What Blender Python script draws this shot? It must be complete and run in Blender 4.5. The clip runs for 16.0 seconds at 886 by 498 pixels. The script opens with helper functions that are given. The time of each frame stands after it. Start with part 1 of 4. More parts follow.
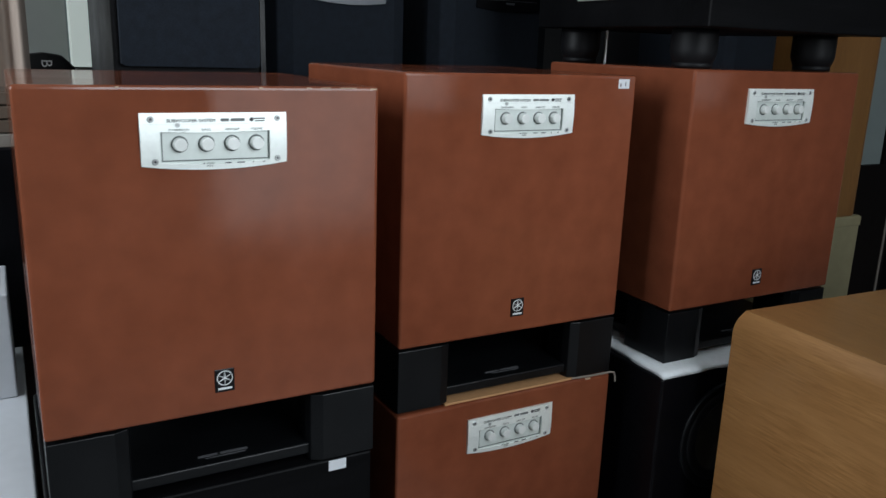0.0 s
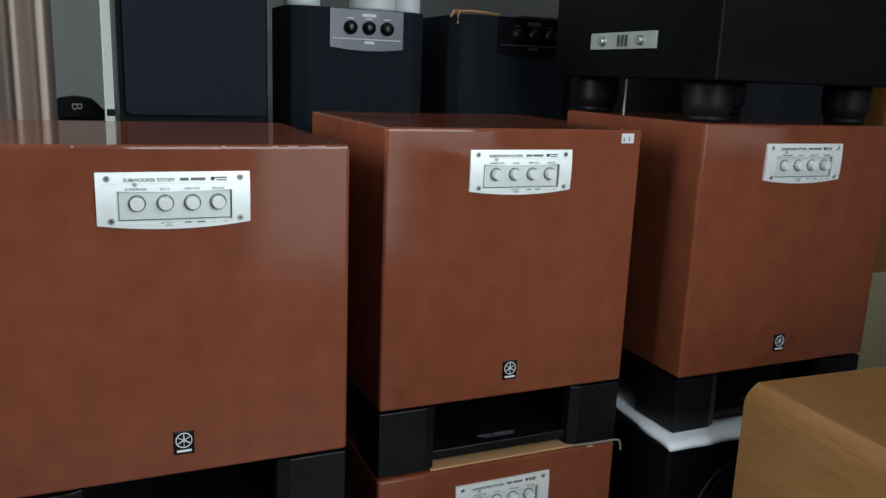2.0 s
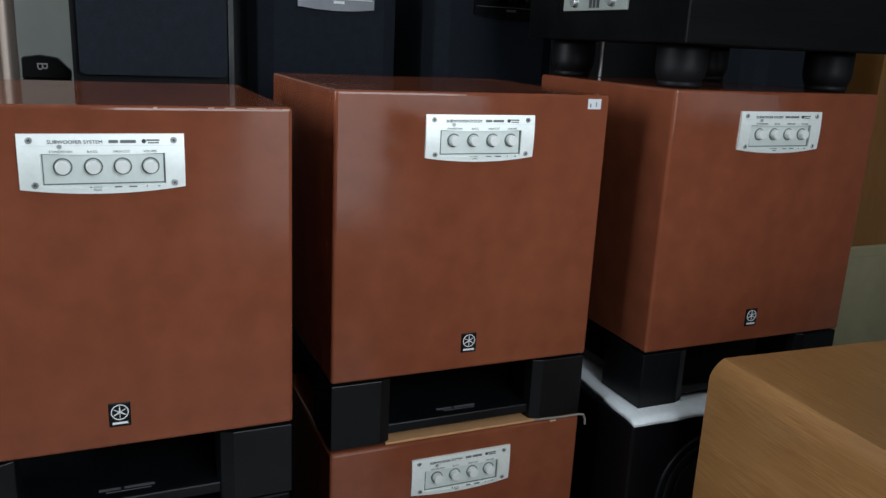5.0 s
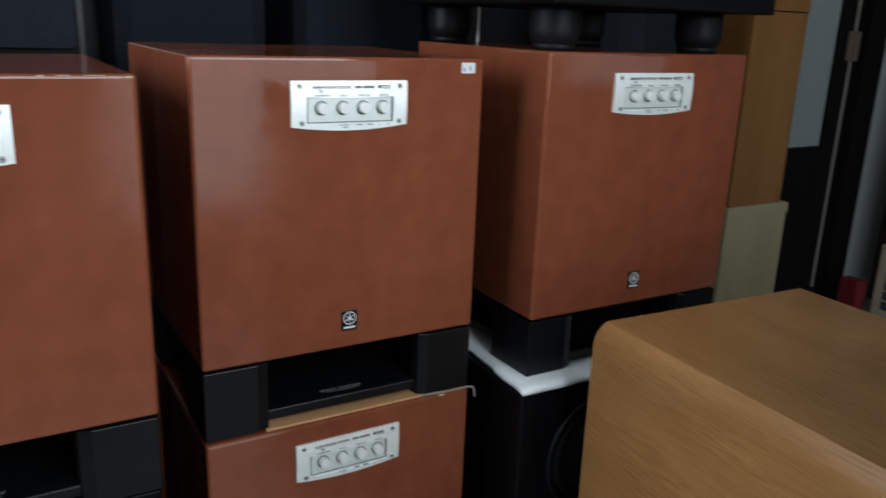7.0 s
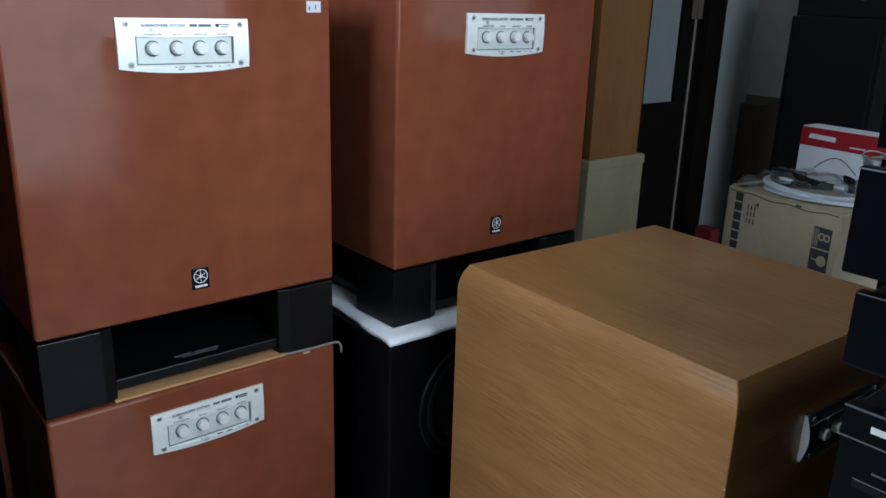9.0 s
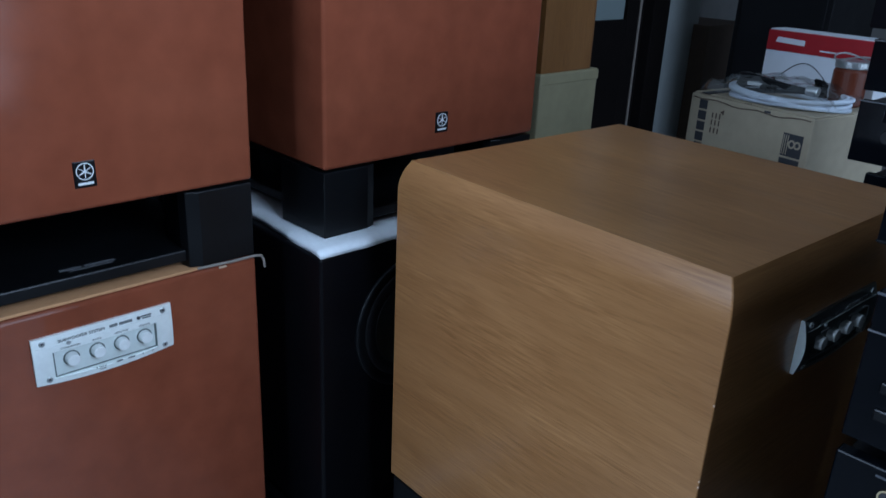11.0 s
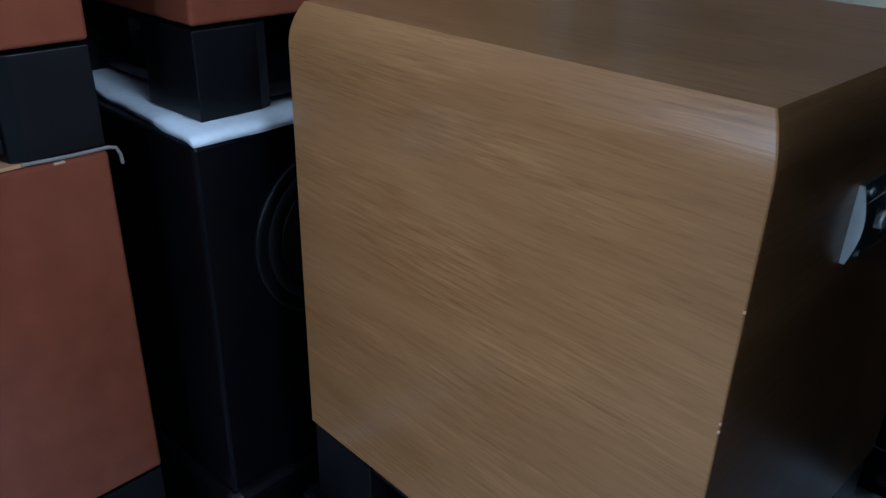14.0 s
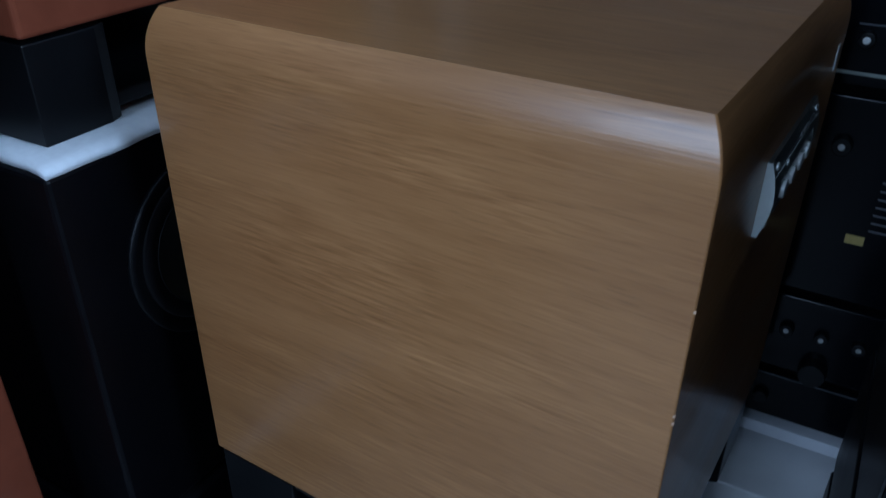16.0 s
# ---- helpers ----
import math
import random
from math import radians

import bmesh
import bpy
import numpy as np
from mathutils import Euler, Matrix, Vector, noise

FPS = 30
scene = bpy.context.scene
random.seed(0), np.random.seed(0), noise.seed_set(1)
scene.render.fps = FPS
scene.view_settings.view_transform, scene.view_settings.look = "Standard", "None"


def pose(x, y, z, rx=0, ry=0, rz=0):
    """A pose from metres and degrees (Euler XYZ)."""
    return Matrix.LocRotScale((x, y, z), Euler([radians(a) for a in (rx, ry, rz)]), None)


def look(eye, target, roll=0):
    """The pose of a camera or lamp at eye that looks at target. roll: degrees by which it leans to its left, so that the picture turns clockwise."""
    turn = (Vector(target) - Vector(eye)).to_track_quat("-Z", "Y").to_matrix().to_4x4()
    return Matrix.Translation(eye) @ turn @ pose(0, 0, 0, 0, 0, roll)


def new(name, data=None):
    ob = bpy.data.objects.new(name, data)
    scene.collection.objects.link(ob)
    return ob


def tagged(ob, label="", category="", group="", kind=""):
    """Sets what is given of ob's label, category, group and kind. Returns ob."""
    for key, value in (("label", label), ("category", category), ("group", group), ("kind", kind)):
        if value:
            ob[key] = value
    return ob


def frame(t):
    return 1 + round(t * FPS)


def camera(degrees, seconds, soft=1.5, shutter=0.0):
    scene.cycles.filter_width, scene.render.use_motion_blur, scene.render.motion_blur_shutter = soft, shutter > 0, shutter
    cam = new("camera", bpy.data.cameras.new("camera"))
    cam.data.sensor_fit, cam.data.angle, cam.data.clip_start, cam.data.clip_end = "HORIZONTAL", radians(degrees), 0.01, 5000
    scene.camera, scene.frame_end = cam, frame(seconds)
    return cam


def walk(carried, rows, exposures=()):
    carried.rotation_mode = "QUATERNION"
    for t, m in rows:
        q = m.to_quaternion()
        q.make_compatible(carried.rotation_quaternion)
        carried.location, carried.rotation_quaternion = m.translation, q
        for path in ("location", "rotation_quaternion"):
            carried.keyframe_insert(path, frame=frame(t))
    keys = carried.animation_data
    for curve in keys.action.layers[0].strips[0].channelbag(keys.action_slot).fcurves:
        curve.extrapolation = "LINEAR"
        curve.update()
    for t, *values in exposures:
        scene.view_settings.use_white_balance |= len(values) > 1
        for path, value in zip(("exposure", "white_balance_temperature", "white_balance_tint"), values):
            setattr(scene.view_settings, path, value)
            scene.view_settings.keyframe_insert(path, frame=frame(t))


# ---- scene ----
cam = camera(58.3, 16.0, soft=1.4, shutter=0.4)
PATH = [
    (0, (0.089, 0.168, 1.133), (1.035, 1.86, 0.64), 2.0),
    (0.5, (0.129, 0.163, 1.154), (1.076, 1.856, 0.669), 2.7),
    (1, (0.164, 0.159, 1.161), (1.097, 1.866, 0.697), 3.1),
    (1.5, (0.191, 0.16, 1.168), (1.049, 1.915, 0.741), 2.8),
    (2, (0.217, 0.161, 1.167), (1.007, 1.948, 0.74), 2.2),
    (2.5, (0.239, 0.162, 1.165), (1.014, 1.953, 0.73), 2.5),
    (3, (0.257, 0.165, 1.164), (1.029, 1.954, 0.715), 2.5),
    (3.5, (0.272, 0.165, 1.162), (1.045, 1.954, 0.711), 2.5),
    (3.7, (0.276, 0.167, 1.164), (1.048, 1.953, 0.7), 2.6),
    (6, (0.316, 0.172, 1.163), (1.106, 1.936, 0.648), 2.3),
    (6.5, (0.334, 0.18, 1.152), (1.169, 1.924, 0.639), 2.1),
    (7, (0.341, 0.188, 1.146), (1.328, 1.838, 0.597), 2.2),
    (7.5, (0.351, 0.193, 1.129), (1.53, 1.705, 0.561), 1.4),
    (8, (0.366, 0.177, 1.099), (1.573, 1.678, 0.561), 1.4),
    (8.2, (0.367, 0.172, 1.103), (1.565, 1.682, 0.568), 1.5),
    (10.3, (0.413, 0.247, 1.052), (1.737, 1.568, 0.345), 2.9),
    (10.5, (0.423, 0.256, 1.032), (1.758, 1.576, 0.342), 2.8),
    (11, (0.465, 0.279, 1.001), (1.767, 1.609, 0.271), 2.7),
    (11.5, (0.479, 0.259, 0.97), (1.741, 1.603, 0.196), 3.1),
    (12, (0.521, 0.263, 0.954), (1.802, 1.557, 0.125), 2.9),
    (12.5, (0.547, 0.29, 0.928), (1.826, 1.532, 0.021), 2.3),
    (13, (0.578, 0.319, 0.909), (1.871, 1.564, 0.029), 1.4),
    (13.5, (0.613, 0.36, 0.885), (1.922, 1.587, 0.001), 1.3),
    (14, (0.643, 0.393, 0.865), (1.96, 1.613, -0.016), 1.4),
    (14.5, (0.656, 0.405, 0.867), (2.01, 1.579, -0.021), 1.4),
    (15, (0.665, 0.406, 0.893), (2.063, 1.516, -0.01), 1.2),
    (15.5, (0.665, 0.436, 0.904), (2.142, 1.412, -0.026), 1.3),
    (16, (0.648, 0.473, 0.899), (2.151, 1.32, -0.112), 0.3),
]
LIGHT = [(0.0, 0.05, 6300, 10), (6.0, 0.09, 6250, 10), (8.0, 0.32, 6150, 10), (10.5, 0.32, 5000, 10), (13.0, 0.25, 4800, 10), (16.0, 0.09, 4650, 10)]
walk(cam, [(t, look(eye, target, roll)) for t, eye, target, roll in PATH], LIGHT)

# ---- light: a shop front behind the camera, open to overcast daylight ----
world = bpy.data.worlds.new("world")
scene.world = world
world.use_nodes = True
wn = world.node_tree.nodes
sky = wn.new("ShaderNodeTexSky")
sky.sky_type, sky.sun_disc = "NISHITA", False
sky.sun_elevation, sky.sun_rotation = radians(50), radians(200)
world.node_tree.links.new(sky.outputs[0], wn["Background"].inputs[0])
wn["Background"].inputs[1].default_value = 0.05


def window_light(name, x, y, z, w, h, rx, rz, power, tint):
    lamp = bpy.data.lights.new(name, "AREA")
    lamp.shape, lamp.size, lamp.size_y = "RECTANGLE", w, h
    lamp.energy, lamp.color = power, tint
    ob = new(name, lamp)
    ob.matrix_world = pose(x, y, z, rx, 0, rz)
    return ob


DAY = (0.90, 0.97, 1.0)
window_light("shop_door_daylight", 1.33, -1.14, 0.81, 1.07, 0.81, 90, 0, 4.6, DAY)
window_light("shop_transom_daylight", 1.10, -1.14, 1.85, 1.54, 1.2, 90, 0, 41, DAY)
window_light("side_window_daylight", -1.63, 1.08, 1.84, 1.26, 1.5, 90, -90, 40, DAY)
window_light("side_door_daylight", 2.87, -1.14, 1.25, 1.28, 2.3, 90, 0, 6.5, DAY)
window_light("back_window_daylight", -0.22, 2.60, 1.55, 0.75, 1.2, -90, 0, 4, DAY)

# ---- materials ----


def material(name, base, rough=0.5, metal=0.0, coat=0.0, scale=40.0, vary=0.12, bump=0.0, bscale=300.0, spec=0.5,
             stretch=(1, 1, 1), glow=0.0, smudge=0.0):
    """A surface with variation at two scales, dust in the gloss and a fine relief."""
    m = bpy.data.materials.new(name)
    m.use_nodes = True
    n, l = m.node_tree.nodes, m.node_tree.links
    b = n["Principled BSDF"]
    b.inputs["Metallic"].default_value = metal
    b.inputs["Coat Weight"].default_value = coat
    b.inputs["Coat Roughness"].default_value = 0.16
    b.inputs["Specular IOR Level"].default_value = spec
    tc = n.new("ShaderNodeTexCoord")
    mp = n.new("ShaderNodeMapping")
    mp.inputs["Scale"].default_value = stretch
    l.new(tc.outputs["Object"], mp.inputs[0])
    big, small = n.new("ShaderNodeTexNoise"), n.new("ShaderNodeTexNoise")
    big.inputs["Scale"].default_value, big.inputs["Detail"].default_value = scale * 0.12, 4
    small.inputs["Scale"].default_value, small.inputs["Detail"].default_value = scale, 6
    l.new(mp.outputs[0], big.inputs["Vector"]), l.new(mp.outputs[0], small.inputs["Vector"])
    mix = n.new("ShaderNodeMath")
    mix.operation = "ADD"
    l.new(big.outputs[0], mix.inputs[0]), l.new(small.outputs[0], mix.inputs[1])
    ramp = n.new("ShaderNodeMapRange")
    ramp.inputs["From Min"].default_value, ramp.inputs["From Max"].default_value = 0.6, 1.4
    ramp.inputs["To Min"].default_value, ramp.inputs["To Max"].default_value = 1 - vary, 1 + vary
    l.new(mix.outputs[0], ramp.inputs[0])
    hue = n.new("ShaderNodeMix")
    hue.data_type, hue.blend_type = "RGBA", "MULTIPLY"
    hue.inputs[0].default_value = 1.0
    hue.inputs[6].default_value = (*base, 1)
    l.new(ramp.outputs[0], hue.inputs[7])
    l.new(hue.outputs[2], b.inputs["Base Color"])
    rr = n.new("ShaderNodeMapRange")
    rr.inputs["From Min"].default_value, rr.inputs["From Max"].default_value = 0.3, 0.7
    rr.inputs["To Min"].default_value, rr.inputs["To Max"].default_value = max(0.02, rough - 0.05 - smudge), min(1, rough + 0.05 + smudge)
    l.new(big.outputs[0], rr.inputs[0])
    l.new(rr.outputs[0], b.inputs["Roughness"])
    if bump:
        bn, bp = n.new("ShaderNodeTexNoise"), n.new("ShaderNodeBump")
        bn.inputs["Scale"].default_value = bscale
        bn.inputs["Detail"].default_value = 4
        bp.inputs["Strength"].default_value, bp.inputs["Distance"].default_value = bump, 0.001
        l.new(mp.outputs[0], bn.inputs["Vector"]), l.new(bn.outputs[0], bp.inputs["Height"])
        l.new(bp.outputs[0], b.inputs["Normal"])
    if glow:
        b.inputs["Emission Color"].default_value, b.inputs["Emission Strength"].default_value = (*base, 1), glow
    return m


def wood(name, dark, light, axis, rough=0.36, coat=0.28, tilt=0.0):
    """Veneer along one axis (0, 1 or 2): broad bands, wavy growth lines, fine pale rays and dark pores."""
    m = bpy.data.materials.new(name)
    m.use_nodes = True
    n, l = m.node_tree.nodes, m.node_tree.links
    b = n["Principled BSDF"]
    b.inputs["Coat Weight"].default_value, b.inputs["Coat Roughness"].default_value = coat, 0.16
    tc = n.new("ShaderNodeTexCoord")

    def streaks(stretch, scale, detail, dist):
        mp, node = n.new("ShaderNodeMapping"), n.new("ShaderNodeTexNoise")
        s = [1.0, 1.0, 1.0]
        s[axis] = stretch
        mp.inputs["Scale"].default_value = s
        mp.inputs["Rotation"].default_value = (tilt, 0, 0)
        l.new(tc.outputs["Object"], mp.inputs[0]), l.new(mp.outputs[0], node.inputs["Vector"])
        node.inputs["Scale"].default_value, node.inputs["Detail"].default_value = scale, detail
        node.inputs["Distortion"].default_value = dist
        return node

    def spread(src, lo, hi, a, z):
        node = n.new("ShaderNodeMapRange")
        node.inputs["From Min"].default_value, node.inputs["From Max"].default_value = lo, hi
        node.inputs["To Min"].default_value, node.inputs["To Max"].default_value = a, z
        l.new(src, node.inputs[0])
        return node.outputs[0]

    def joined(kind, p, q):
        node = n.new("ShaderNodeMath")
        node.operation = kind
        l.new(p, node.inputs[0]), l.new(q, node.inputs[1])
        return node.outputs[0]

    broad, figure = streaks(0.16, 11, 3, 0.9), streaks(0.07, 60, 5, 1.6)
    rays, pores = streaks(0.045, 430, 3, 0.5), streaks(0.03, 900, 2, 0.2)
    patch = streaks(0.30, 16, 2, 0.5)
    # growth lines crowd together in some places and fade in others
    lines = joined("MULTIPLY", spread(rays.outputs[0], 0.30, 0.70, -0.21, 0.26), spread(patch.outputs[0], 0.40, 0.62, 0.35, 1.25))
    tone = joined("ADD", spread(broad.outputs[0], 0.3, 0.7, 0.34, 0.66), spread(figure.outputs[0], 0.3, 0.7, -0.07, 0.09))
    tone = joined("ADD", tone, lines)
    ramp = n.new("ShaderNodeValToRGB")
    ramp.color_ramp.elements[0].position, ramp.color_ramp.elements[1].position = 0.0, 1.0
    ramp.color_ramp.elements[0].color, ramp.color_ramp.elements[1].color = (*dark, 1), (*light, 1)
    l.new(tone, ramp.inputs[0])
    pit = n.new("ShaderNodeMix")
    pit.data_type, pit.blend_type = "RGBA", "MULTIPLY"
    pit.inputs[0].default_value = 1.0
    l.new(ramp.outputs[0], pit.inputs[6]), l.new(spread(pores.outputs[0], 0.30, 0.42, 0.80, 1.0), pit.inputs[7])
    l.new(pit.outputs[2], b.inputs["Base Color"])
    l.new(spread(broad.outputs[0], 0.3, 0.7, rough - 0.05, rough + 0.07), b.inputs["Roughness"])
    bp = n.new("ShaderNodeBump")
    bp.inputs["Strength"].default_value, bp.inputs["Distance"].default_value = 0.22, 0.0005
    l.new(joined("ADD", rays.outputs[0], pores.outputs[0]), bp.inputs["Height"]), l.new(bp.outputs[0], b.inputs["Normal"])
    return m


LACQUER = material("cherry_lacquer", (0.208, 0.060, 0.029), 0.135, scale=26, vary=0.20, bump=0.16, bscale=30, smudge=0.06, spec=0.40)
CHIP = material("chipped_board", (0.58, 0.42, 0.29), 0.8, scale=200, vary=0.2)
TEAK = wood("teak_veneer", (0.205, 0.088, 0.025), (0.448, 0.233, 0.082), 1, tilt=0.05)
TEAK_SIDE = wood("teak_side_veneer", (0.205, 0.088, 0.025), (0.448, 0.233, 0.082), 0)
TEAK_PALE = wood("pale_teak_veneer", (0.17, 0.07, 0.017), (0.30, 0.138, 0.038), 2)
PLASTIC = material("black_plastic", (0.004, 0.0045, 0.0055), 0.38, spec=0.28, scale=150, vary=0.2, bump=0.15, bscale=900)
SATIN = material("black_satin", (0.004, 0.004, 0.005), 0.30, spec=0.35, scale=60, vary=0.2)
FASCIA = material("black_gloss_front", (0.003, 0.0036, 0.0052), 0.12, spec=0.10, scale=60, vary=0.2)
VINYL = material("black_vinyl", (0.0035, 0.0035, 0.0048), 0.36, spec=0.15, scale=120, vary=0.25, bump=0.2, bscale=500)
ASH = material("black_ash", (0.003, 0.003, 0.0036), 0.45, spec=0.08, scale=120, vary=0.5, bump=0.35, bscale=260, stretch=(0.04, 1, 1))
GRILLE = material("grille_cloth", (0.011, 0.0145, 0.021), 0.9, scale=600, vary=0.4, bump=0.5, bscale=1500, spec=0.2)
HOOK_GREY = material("grey_strip", (0.24, 0.21, 0.18), 0.5)
PANEL = material("brushed_silver", (0.93, 0.97, 0.94), 0.45, metal=0.40, scale=200, vary=0.05, bump=0.1, bscale=400)
# Darker than PANEL: shade on the teak subwoofer's panel put into the colour.
SHADED_PANEL = material("shaded_panel_metal", (0.36, 0.39, 0.38), 0.34, metal=1.0, scale=200, vary=0.08, bump=0.1, bscale=400)
POCKET = material("pocket_silver", (0.70, 0.75, 0.72), 0.42, metal=0.2, scale=200, vary=0.05)
RECESS = material("recess_silver", (0.66, 0.70, 0.68), 0.45, metal=0.0, scale=200, vary=0.06)
LIP = material("recess_shade_grey", (0.11, 0.13, 0.125), 0.5, scale=200, vary=0.1)
PLATE = material("dull_nameplate", (0.30, 0.33, 0.30), 0.4, scale=200, vary=0.12)
KNOB = material("knob_silver", (0.82, 0.84, 0.82), 0.28, metal=0.1, scale=200, vary=0.05)
STEEL = material("steel", (0.52, 0.54, 0.54), 0.3, metal=0.8, scale=200, vary=0.15)
INK = material("dark_ink", (0.04, 0.04, 0.045), 0.6)
FADED = material("faded_ink", (0.16, 0.17, 0.17), 0.6)
WHITE_INK = material("white_ink", (0.80, 0.82, 0.82), 0.5)
GREY_PANEL = material("grey_panel", (0.11, 0.115, 0.13), 0.4, metal=0.3, scale=150, vary=0.1)
GREY_INK = material("grey_ink", (0.12, 0.12, 0.13), 0.5)
FOAM = material("white_foam", (0.90, 0.94, 0.97), 0.9, scale=120, vary=0.07, bump=0.5, bscale=220)
TAN = material("tan_foam", (0.50, 0.27, 0.12), 0.8, scale=60, vary=0.12, bump=0.3)
CARD = material("cardboard", (0.42, 0.355, 0.245), 0.85, scale=40, vary=0.1, bump=0.2, bscale=120)
BOARD = material("pale_board", (0.33, 0.29, 0.165), 0.7, scale=30, vary=0.1)
BROWN = material("brown_card", (0.10, 0.07, 0.05), 0.85, scale=40, vary=0.15)
RED = material("red_print", (0.33, 0.012, 0.018), 0.4, scale=40, vary=0.08)
DULL_RED = material("dull_red_card", (0.14, 0.009, 0.012), 0.6, scale=40, vary=0.12)
WHITE_CARD = material("white_card", (0.70, 0.72, 0.76), 0.45, scale=40, vary=0.05)
ORANGE = material("orange_plastic", (0.11, 0.026, 0.010), 0.35, scale=40, vary=0.1)
CABLE = material("white_cable", (0.72, 0.78, 0.86), 0.45, scale=80, vary=0.08)
RUBBER = material("black_rubber", (0.006, 0.006, 0.007), 0.5, spec=0.2, scale=90, vary=0.2)
GOLD = material("brass", (0.75, 0.62, 0.38), 0.22, metal=0.95)
WALL = material("grey_wall_paint", (0.36, 0.38, 0.37), 0.8, scale=12, vary=0.1, bump=0.15, bscale=60)
WALL_DARK = material("dark_wall_paint", (0.18, 0.175, 0.17), 0.85, scale=12, vary=0.15, bump=0.15, bscale=60)
CEIL = material("ceiling_white", (0.46, 0.47, 0.46), 0.85, scale=10, vary=0.05)
TILE = material("white_tile", (0.82, 0.83, 0.84), 0.25, scale=14, vary=0.1)
FLOOR_TILE = material("grey_floor_tile", (0.26, 0.26, 0.25), 0.35, scale=14, vary=0.15)
GROUT = material("grout", (0.30, 0.30, 0.29), 0.9, scale=60, vary=0.15)
DOORWOOD = material("dark_door_paint", (0.006, 0.0045, 0.0042), 0.65, scale=30, vary=0.3, spec=0.10)
# Emission stands in for the daylight on a narrow pale post.
GLOW_STRIP = material("glowing_pale_strip", (0.74, 0.84, 0.79), 0.4, scale=20, vary=0.06, glow=0.42)
FROST = material("frosted_glass", (0.24, 0.28, 0.275), 0.25, scale=8, vary=0.06)
CURTAIN = material("brown_curtain", (0.40, 0.32, 0.27), 0.9, scale=30, vary=0.25, stretch=(1, 1, 0.05))

# ---- building tools ----


def part(name, bm, mat, parent=None, label="", at=None, smooth=False):
    me = bpy.data.meshes.new(name)
    if smooth:
        for f in bm.faces:
            f.smooth = True
    bm.to_mesh(me)
    bm.free()
    me.materials.append(mat)
    ob = new(name, me)
    if parent:
        ob.parent = parent
    if at is not None:
        ob.matrix_basis = at
    return tagged(ob, label)


def thing(name, m, label, category, group=""):
    return_ob = new(name)
    return_ob.empty_display_size = 0.05
    return_ob.matrix_basis = m
    return tagged(return_ob, label, category, group)


def box(x0, x1, y0, y1, z0, z1, bevel=0.0, seg=2, bm=None):
    b = bmesh.new()
    bmesh.ops.create_cube(b, size=1, matrix=Matrix.Translation(((x0 + x1) / 2, (y0 + y1) / 2, (z0 + z1) / 2))
                          @ Matrix.Diagonal((x1 - x0, y1 - y0, z1 - z0, 1)))
    if bevel:
        bmesh.ops.bevel(b, geom=list(b.edges), offset=bevel, segments=seg, profile=0.5, affect="EDGES", clamp_overlap=True)
    return b if bm is None else merge(bm, b)


def merge(a, b):
    me = bpy.data.meshes.new("joined")
    b.to_mesh(me)
    b.free()
    a.from_mesh(me)
    bpy.data.meshes.remove(me)
    return a


def rod(r0, r1, depth, m, seg=24, bevel=0.0):
    """A tapered cylinder along its own z, from 0 to depth, placed by m."""
    b = bmesh.new()
    bmesh.ops.create_cone(b, cap_ends=True, segments=seg, radius1=r0, radius2=r1, depth=depth, matrix=Matrix.Translation((0, 0, depth / 2)))
    if bevel:
        rim = [e for e in b.edges if abs(e.verts[0].co.z - depth) < 1e-6 and abs(e.verts[1].co.z - depth) < 1e-6]
        bmesh.ops.bevel(b, geom=rim, offset=bevel, segments=3, profile=0.5, affect="EDGES", clamp_overlap=True)
    b.transform(m)
    return b


def lathe(profile, m, seg=40):
    """A turned shape from (radius, height) pairs round its own z."""
    b = bmesh.new()
    rings = []
    for r, h in profile:
        rings.append([b.verts.new((r * math.cos(a), r * math.sin(a), h)) for a in (2 * math.pi * i / seg for i in range(seg))])
    for lo, hi in zip(rings, rings[1:]):
        for i in range(seg):
            b.faces.new((lo[i], lo[(i + 1) % seg], hi[(i + 1) % seg], hi[i]))
    b.faces.new(rings[-1])
    b.faces.new(list(reversed(rings[0])))
    bmesh.ops.recalc_face_normals(b, faces=b.faces)
    b.transform(m)
    return b


def tube(points, r, seg=8):
    """A round cord along a run of points."""
    b = bmesh.new()
    pts = [Vector(p) for p in points]
    rings = []
    for i, p in enumerate(pts):
        way = (pts[min(i + 1, len(pts) - 1)] - pts[max(i - 1, 0)]).normalized()
        side = way.cross(Vector((0.13, 0.2, 1))).normalized()
        up = side.cross(way)
        rings.append([b.verts.new(p + r * (math.cos(a) * side + math.sin(a) * up)) for a in (2 * math.pi * k / seg for k in range(seg))])
    for lo, hi in zip(rings, rings[1:]):
        for k in range(seg):
            b.faces.new((lo[k], lo[(k + 1) % seg], hi[(k + 1) % seg], hi[k]))
    b.faces.new(rings[0]), b.faces.new(rings[-1])
    bmesh.ops.recalc_face_normals(b, faces=b.faces)
    return b


